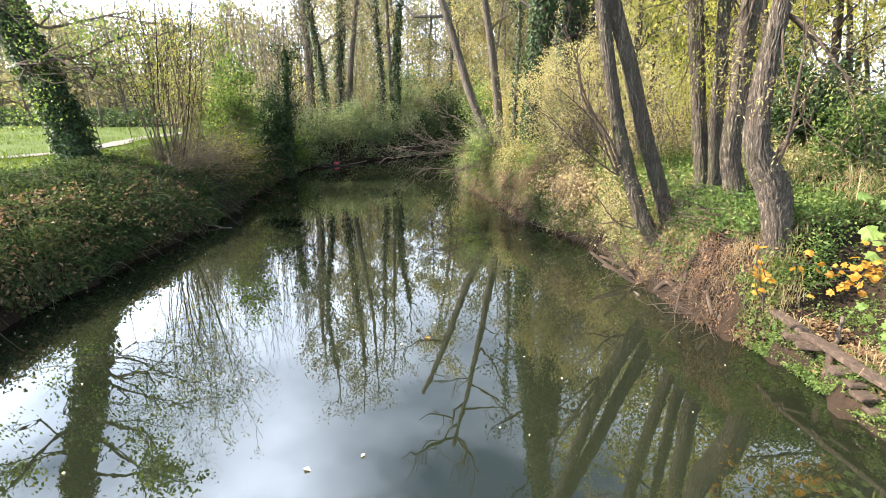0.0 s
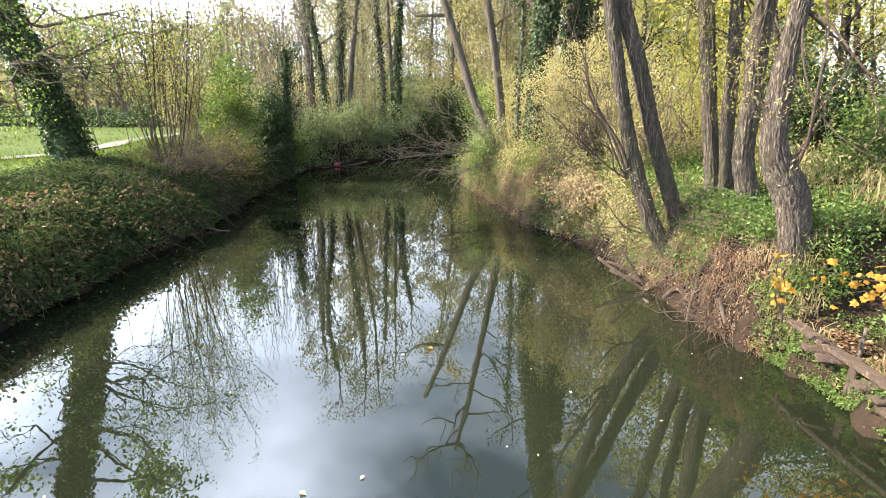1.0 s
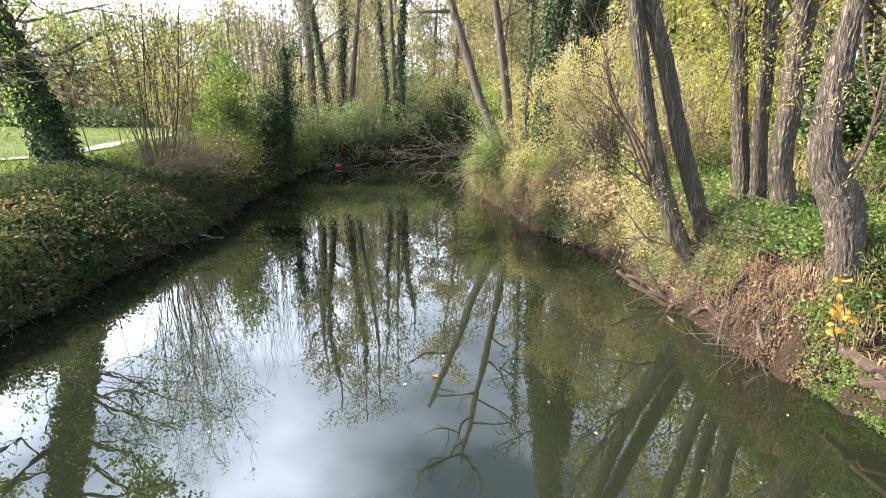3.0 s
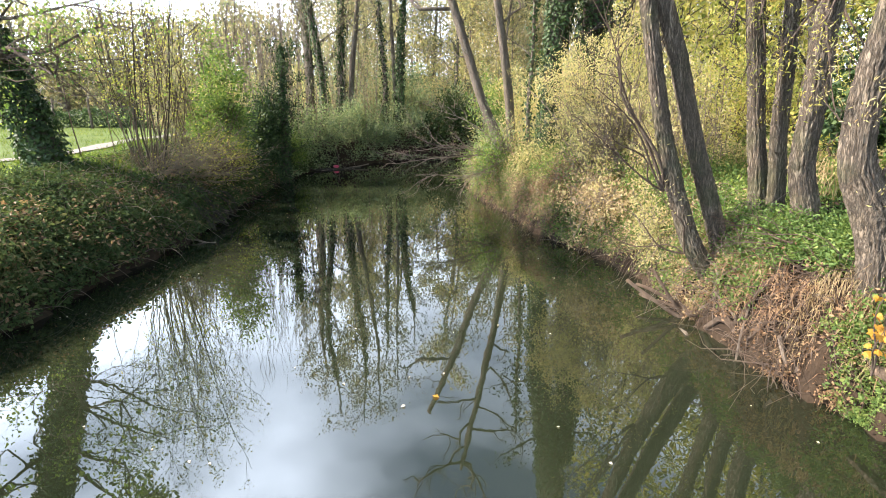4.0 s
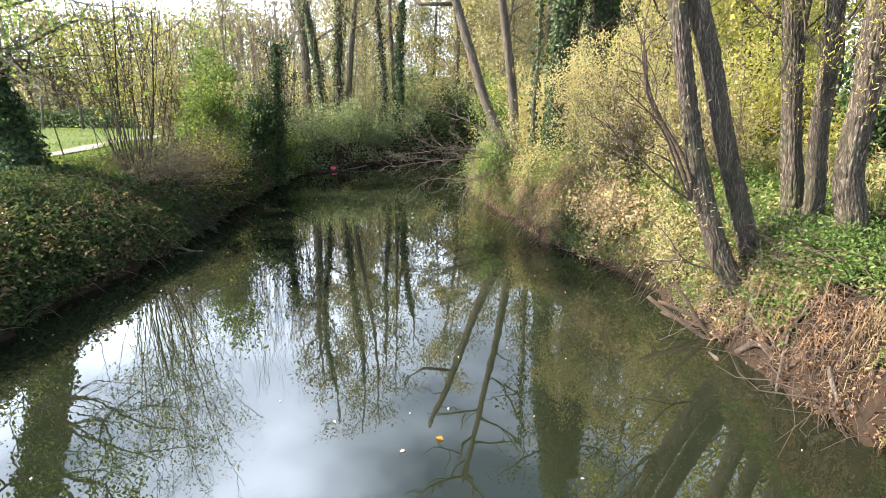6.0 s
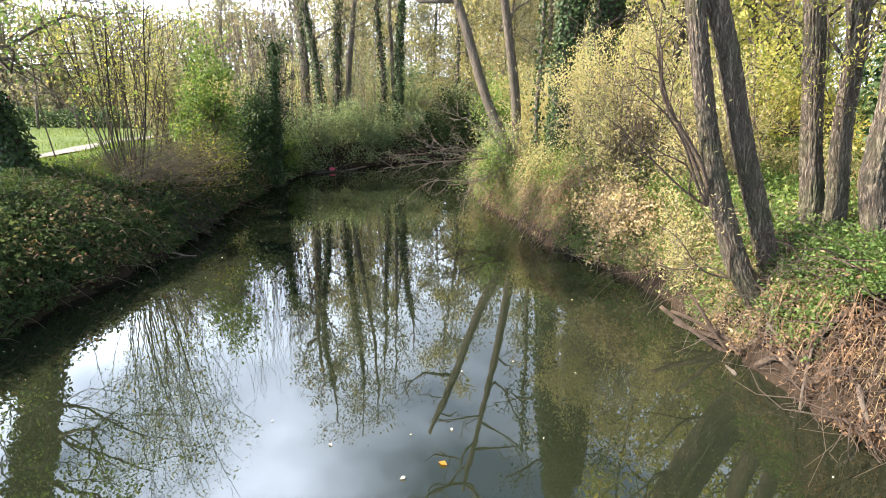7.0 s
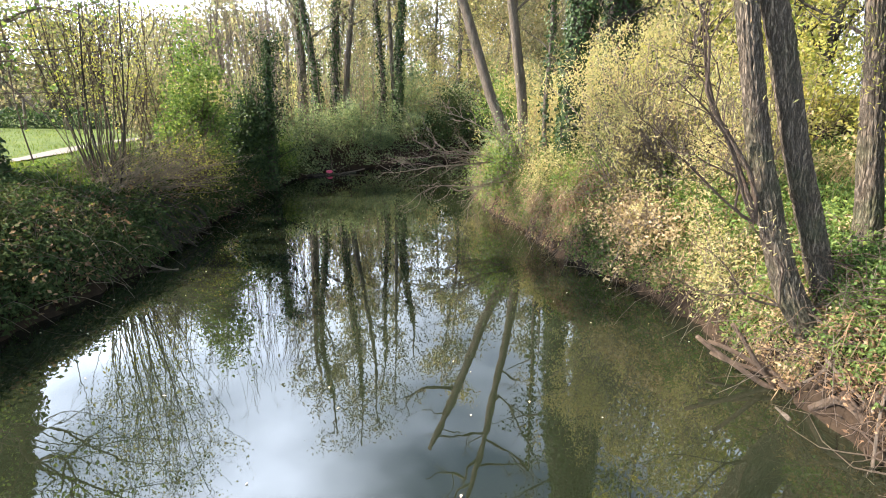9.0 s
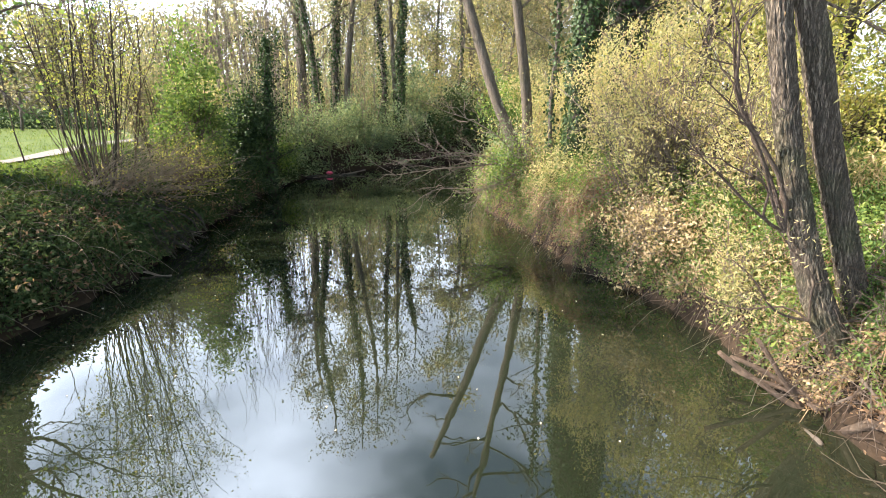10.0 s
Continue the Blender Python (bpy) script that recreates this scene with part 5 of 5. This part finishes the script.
def log(name, label, a, b, r, mat=M_TIMBER, twigs=0, group="", lie=True):
    ob = thing(name, label, "wood", group)
    tb = Tubes()
    p = bend(a, b, rng, 0.02, 9)
    g = land(p[:, 0], p[:, 1]) if lie else np.full(9, -1.0)
    p[:, 2] = np.where(g > 0, np.maximum(p[:, 2], g + r * 0.6), p[:, 2])
    tb.add(p, [r, r * 0.92, r * 0.8], 9, 0.08, rng)
    tb.part("wood", mat, ob)
    if twigs:
        tb, tips = Tubes(), []
        for k in range(twigs):
            sprout(tb, p[rng.integers(2, 9)], rng.normal(0, 1, 3) + [0, 0, 0.5], rng.uniform(0.2, 0.6), r * 0.25, rng, 1, tips, 3, 0.6, 0.1, 4)
        tb.part("brushwood", M_TWIG_DRY, ob)


log("log", "broken pole jutting out over the water", (2.93, 6.88, -0.06), (2.19, 7.17, 0.40), 0.027, M_TIMBER, lie=False)
log("log", "thin broken pole beside another over the water", (3.04, 6.87, 0.06), (2.335, 7.22, 0.326), 0.024, M_TIMBER, lie=False)
log("log", "upright broken pole propped at the waterline", (2.91, 6.95, -0.07), (2.446, 7.07, 0.577), 0.024, M_TIMBER, lie=False)
log("log", "brown rotting log lying along the waterline", (2.93, 6.55, 0.03), (3.13, 5.9, 0.03), 0.034)
log("log", "leaning broken stake on the bank", (3.3, 5.98, -0.03), (2.95, 6.32, 0.33), 0.026)
log("log", "leaning broken stake on the bank", (3.36, 5.8, 0.1), (3.2, 6.05, 0.38), 0.022, lie=False)
log("stick", "pale crooked stick standing at the waterline", (3.2, 5.38, -0.08), (3.13, 5.62, 0.39), 0.022, M_TWIG_DRY, 3)
log("stick", "pale bare stick with twigs on the bank", (3.16, 5.75, -0.05), (2.95, 6.55, 0.5), 0.014, M_TWIG_DRY, 8)
log("stick", "pale bare stick with twigs on the bank", (3.5, 6.0, 0.3), (3.0, 6.8, 0.75), 0.012, M_TWIG_DRY, 10)
log("stick", "bare brushwood heaped at a willow's foot", (3.2, 6.4, 0.3), (3.3, 7.1, 0.7), 0.012, M_TWIG_DRY, 12)
log("stick", "bare brushwood heaped at a willow's foot", (3.35, 6.3, 0.5), (2.95, 6.9, 0.35), 0.012, M_TWIG_DRY, 12)
log("stick", "thin upright stake in the bank", (3.73, 5.42, 0.35), (3.62, 5.54, 0.72), 0.016, M_TWIG)
log("stick", "thin upright stake in the bank", (3.51, 5.66, 0.2), (3.42, 5.72, 0.42), 0.014, M_TWIG)
log("stick", "cut branch stub standing on the landing", (3.68, 4.29, 0.38), (3.71, 4.33, 0.63), 0.018, M_TWIG_DRY)
log("log", "broken pole lying low over the water", (2.98, 6.8, 0.03), (2.42, 7.3, 0.16), 0.022, M_TIMBER, lie=False)
log("stick", "pale dead branch arching over the waterline", (3.22, 6.3, 0.75), (2.9, 5.85, -0.03), 0.012, M_TWIG_DRY, 6, lie=False)
log("stick", "pale dead branch arching over the waterline", (3.35, 6.5, 0.8), (2.85, 6.6, 0.25), 0.010, M_TWIG_DRY, 8, lie=False)
log("log", "sunken branch showing at the water's surface", (2.67, 6.62, -0.02), (2.66, 6.42, 0.006), 0.022, M_TWIG_DRY)
heap = Tubes()
for k in range(220):
    x, y = rng.uniform(2.95, 3.6), rng.uniform(5.3, 7.1)
    z = max(float(land(x, y)), 0.02)
    d = np.array([rng.normal(-0.15, 0.25), rng.normal(0, 0.3), rng.uniform(-0.25, 0.3)])
    heap.add(bend((x, y, z + rng.uniform(0.02, 0.2)), np.array([x, y, z + 0.1]) + d * rng.uniform(0.6, 1.5), rng, 0.08, 6), [rng.uniform(0.003, 0.009), 0.002], 4)
tagged(heap.part("brushwood", M_TWIG, None, "tangle of brown dead twigs heaped on the bank"), "", "brushwood", "", "stuff")
for (x, y, a) in [(2.92, 6.80, 12), (3.05, 6.84, 25), (3.2, 6.9, -10)]:
    pl = part("plank", box_bm((0.24, 0.09, 0.022), 0.005), M_TIMBER, None, "short pale broken plank at the waterline", pose(x, y, 0.09 + 0.02 * (x > 3), 4, 6, a))
    tagged(pl, "", "plank", "broken planks")
log("driftwood", "dark floating driftwood caught at the far bank", (-3.5, 21.2, 0.0), (-5.0, 20.2, 0.04), 0.05, M_BARK_DARK, 9)
log("driftwood", "pale floating pole caught at the far bank", (-3.2, 21.4, 0.12), (-4.8, 20.3, 0.0), 0.025, M_TWIG_DRY, 5)
log("driftwood", "dark twigs lying at the shaded bank's waterline", (-4.4, 10.25, 0.0), (-5.0, 10.3, 0.05), 0.02, M_TWIG_DRY, 5)
bm = bmesh.new()
bmesh.ops.create_icosphere(bm, subdivisions=2, radius=0.09)
bmesh.ops.scale(bm, vec=(1.3, 0.9, 0.7), verts=bm.verts)
m_pink, n_, l_, o_ = material("faded_pink_plastic")
pp = n_.new("ShaderNodeBsdfPrincipled")
pp.inputs["Base Color"].default_value, pp.inputs["Roughness"].default_value = (0.75, 0.10, 0.20, 1), 0.5
l_.new(pp.outputs[0], o_.inputs["Surface"])
flt = part("float", bm, m_pink, None, "small faded pink plastic float caught in driftwood", pose(-4.35, 20.75, 0.10))
tagged(flt, "", "litter")


# young maple on the right bank
def maple_leaf_arrays(c, size, rng):
    """Five-lobed leaves."""
    ang = np.radians([90, 66, 40, 18, -8, -45, -90, -135, -172, 162, 140, 114])
    rad = np.array([1.0, 0.62, 0.9, 0.55, 0.72, 0.5, 0.34, 0.5, 0.72, 0.55, 0.9, 0.62]) * 0.55
    k = len(ang)
    n = len(c)
    nrm = unit(np.array([-0.3, -0.45, 0.75]) + rng.normal(0, 0.45, (n, 3)))
    ax = rng.normal(size=(n, 3)) + [0, 0, -0.8]
    ax = unit(ax - (ax * nrm).sum(1)[:, None] * nrm)
    sd = np.cross(nrm, ax)
    L = (size * rng.uniform(0.65, 1.2, n))[:, None, None]
    ring = c[:, None, :] + L * (rad * np.sin(ang))[None, :, None] * ax[:, None, :] + L * (rad * np.cos(ang))[None, :, None] * sd[:, None, :] - L * 0.12 * (np.abs(np.cos(ang)))[None, :, None] * nrm[:, None, :]
    v = np.concatenate([c[:, None, :], ring], 1).reshape(-1, 3)
    i = np.arange(n)[:, None, None] * (k + 1)
    j = np.arange(k)
    f = np.stack([np.zeros(k, int), 1 + j, 1 + (j + 1) % k], -1)[None] + i
    return v, f.reshape(-1, 3)


def maple_branch(label, start, ends, n, mat, size, seed, scatter_r=0.07):
    rng = np.random.default_rng(seed)
    br = thing("maple_branch", label, "branch")
    pts = []
    for e in ends:
        tb = Tubes()
        p = bend(start, e, rng, 0.05, 10)
        tb.add(p, [0.009, 0.006, 0.003], 6)
        tb.part("twig", M_TWIG, br)
        pts.append(p[4:])
    pts = np.concatenate(pts)
    c = pts[rng.integers(0, len(pts), n)] + rng.normal(0, scatter_r, (n, 3))
    for a in c:
        v, f = maple_leaf_arrays(a[None, :], size, rng)
        mesh_part("leaf", v, f, mat, br)


maple_branch("maple branch with orange-yellow autumn leaves", (4.137, 4.425, 1.107), [(2.934, 4.175, 1.155), (3.223, 4.137, 1.011), (3.559, 4.088, 1.011), (3.752, 4.233, 1.155)], 56, L_MAPLE, 0.095, 720, 0.06)
maple_branch("maple twig with a tuft of yellow leaves", (3.127, 4.569, 0.578), [(2.742, 4.175, 1.252), (2.79, 4.194, 1.425), (2.771, 4.175, 1.155)], 18, L_MAPLE, 0.095, 721, 0.05)
maple_branch("maple branch with large green leaves", (4.425, 4.233, 1.348), [(3.367, 3.848, 1.492), (3.463, 3.896, 1.636), (3.752, 3.848, 1.348), (3.656, 4.04, 1.733)], 40, L_GREEN, 0.15, 722, 0.10)
maple_branch("low maple branch with large green leaves", (4.233, 3.944, 0.867), [(3.444, 3.8, 0.53), (3.656, 3.752, 0.578), (3.607, 3.896, 0.819)], 24, L_GREEN, 0.15, 723, 0.09)

# leaves and foam afloat
rng = np.random.default_rng(730)
n = 420
fx, fy = rng.uniform(-5.3, 3.4, n), rng.uniform(2.0, 20, n)
l, r = side_of(fx, fy)
k = (l < -0.1) & (r < -0.1) & (rng.uniform(0, 1, n) < np.where((l > -1.6) | (r > -0.5), 1.0, 0.33))
L_FLOAT = leaf_material("pale_floating_leaves", [(0.1, (0.45, 0.40, 0.28)), (0.6, (0.62, 0.58, 0.48)), (0.95, (0.55, 0.36, 0.10))], 0.2)
leaves("floating_leaves", np.column_stack([fx[k], fy[k], np.full(k.sum(), 0.006)]), 0.034, L_FLOAT, rng, None, "small pale fallen leaves floating on the water", "stuff", "leaves", face=(0, 0, 1), lean=0.05, ratio=0.6)
for (x, y, s, m) in [(-0.17, 5.15, 0.08, L_MAPLE), (-0.1, 5.55, 0.05, L_FLOAT), (-0.98, 3.05, 0.05, L_FLOAT), (-2.05, 2.65, 0.05, L_FLOAT), (-0.6, 3.2, 0.04, L_FLOAT), (-0.45, 5.0, 0.045, L_FLOAT)]:
    v, f = leaf_arrays(np.array([[x, y, 0.008]]), s, rng, 0.7, (0, 0, 1), 0.05)
    tagged(mesh_part("floating_leaf", v, f, m, None, "single pale leaf floating flat on the water"), "", "leaf", "floating leaves")

# ---- meadow: path, hedge, fence and road sign ----
way = curve_through(PATH, 60)
px, py = way[:, 0], way[:, 1]
side = unit(np.column_stack([-np.gradient(py), np.gradient(px)]))
half = 0.30 + 0.05 * np.sin(py * 2.1)
pa, pb = np.column_stack([px, py]) + side * half[:, None], np.column_stack([px, py]) - side * half[:, None]
i = np.arange(59)
path_ob = mesh_part("path", np.concatenate([on_land(pa, 0.03), on_land(pb, 0.03)]), np.stack([60 + i, 60 + i + 1, i + 1, i], -1), M_PATH, None, "narrow pale gravel path across the grass", True, 4)
tagged(path_ob, "", "path", "", "structure")
rng = np.random.default_rng(740)
n = 16000
hx = rng.uniform(-34, -10.5, n)
hz = land(hx, np.full(n, 24.5))
hedge = thing("hedge", "low dark clipped hedge across the meadow", "hedge")
c = np.column_stack([hx, 24.5 + 0.06 * (hx + 20) + rng.normal(0, 0.25, n), hz + rng.uniform(0.0, 0.75, n) * (1 + 0.12 * np.sin(hx * 3))])
leaves("foliage", c, 0.12, L_IVY, rng, hedge)
fence_post = thing("fence_post", "grey weathered wooden post in the meadow", "post", "fence posts")
Tubes().add([(0, 0, -0.1), (0.01, 0, 0.6), (0, 0, 1.25)], [0.06, 0.055, 0.05], 8).part("post", M_BARK_PALE, fence_post)
for k, (x, y) in enumerate([(-18.2, 23.0), (-17.0, 23.4), (-19.6, 22.6), (-21.2, 22.2), (-15.6, 23.8), (-23.0, 22.0)]):
    m = pose(x, y, float(land(x, y)), 0, 6 if k == 1 else 0, 30 * k)
    if k == 0:
        fence_post.matrix_basis = m
    else:
        copy_thing(fence_post, m)
sign = thing("road_sign", "round red-rimmed road sign on a grey post", "sign", at=(-17.3, 22.5, float(land(-17.3, 22.5))))
Tubes().add([(0, 0, -0.1), (0, 0, 0.7), (0, 0, 1.35)], [0.03, 0.03, 0.03], 8).part("post", M_BARK_PALE, sign)


def flat_mat(name, c):
    m, n, l, o = material(name)
    p = n.new("ShaderNodeBsdfPrincipled")
    nz = tex_noise(n, l, 8.0)
    rr = ramp(n, [(0.3, tuple(x * 0.75 for x in c)), (0.7, c)])
    l.new(nz.outputs["Fac"], rr.inputs["Fac"])
    l.new(rr.outputs["Color"], p.inputs["Base Color"])
    p.inputs["Roughness"].default_value = 0.5
    l.new(p.outputs[0], o.inputs["Surface"])
    return m


for nm, rad, yy, mt in (("rim", 0.15, 0.0, flat_mat("faded_red_paint", (0.5, 0.06, 0.05))), ("face", 0.105, -0.014, flat_mat("grey_white_paint", (0.6, 0.58, 0.55)))):
    bm = bmesh.new()
    bmesh.ops.create_cone(bm, cap_ends=True, segments=28, radius1=rad, radius2=rad, depth=0.02)
    part(nm, bm, mt, sign, "", pose(0, -0.045 + yy, 1.2, 90, 0, 0))
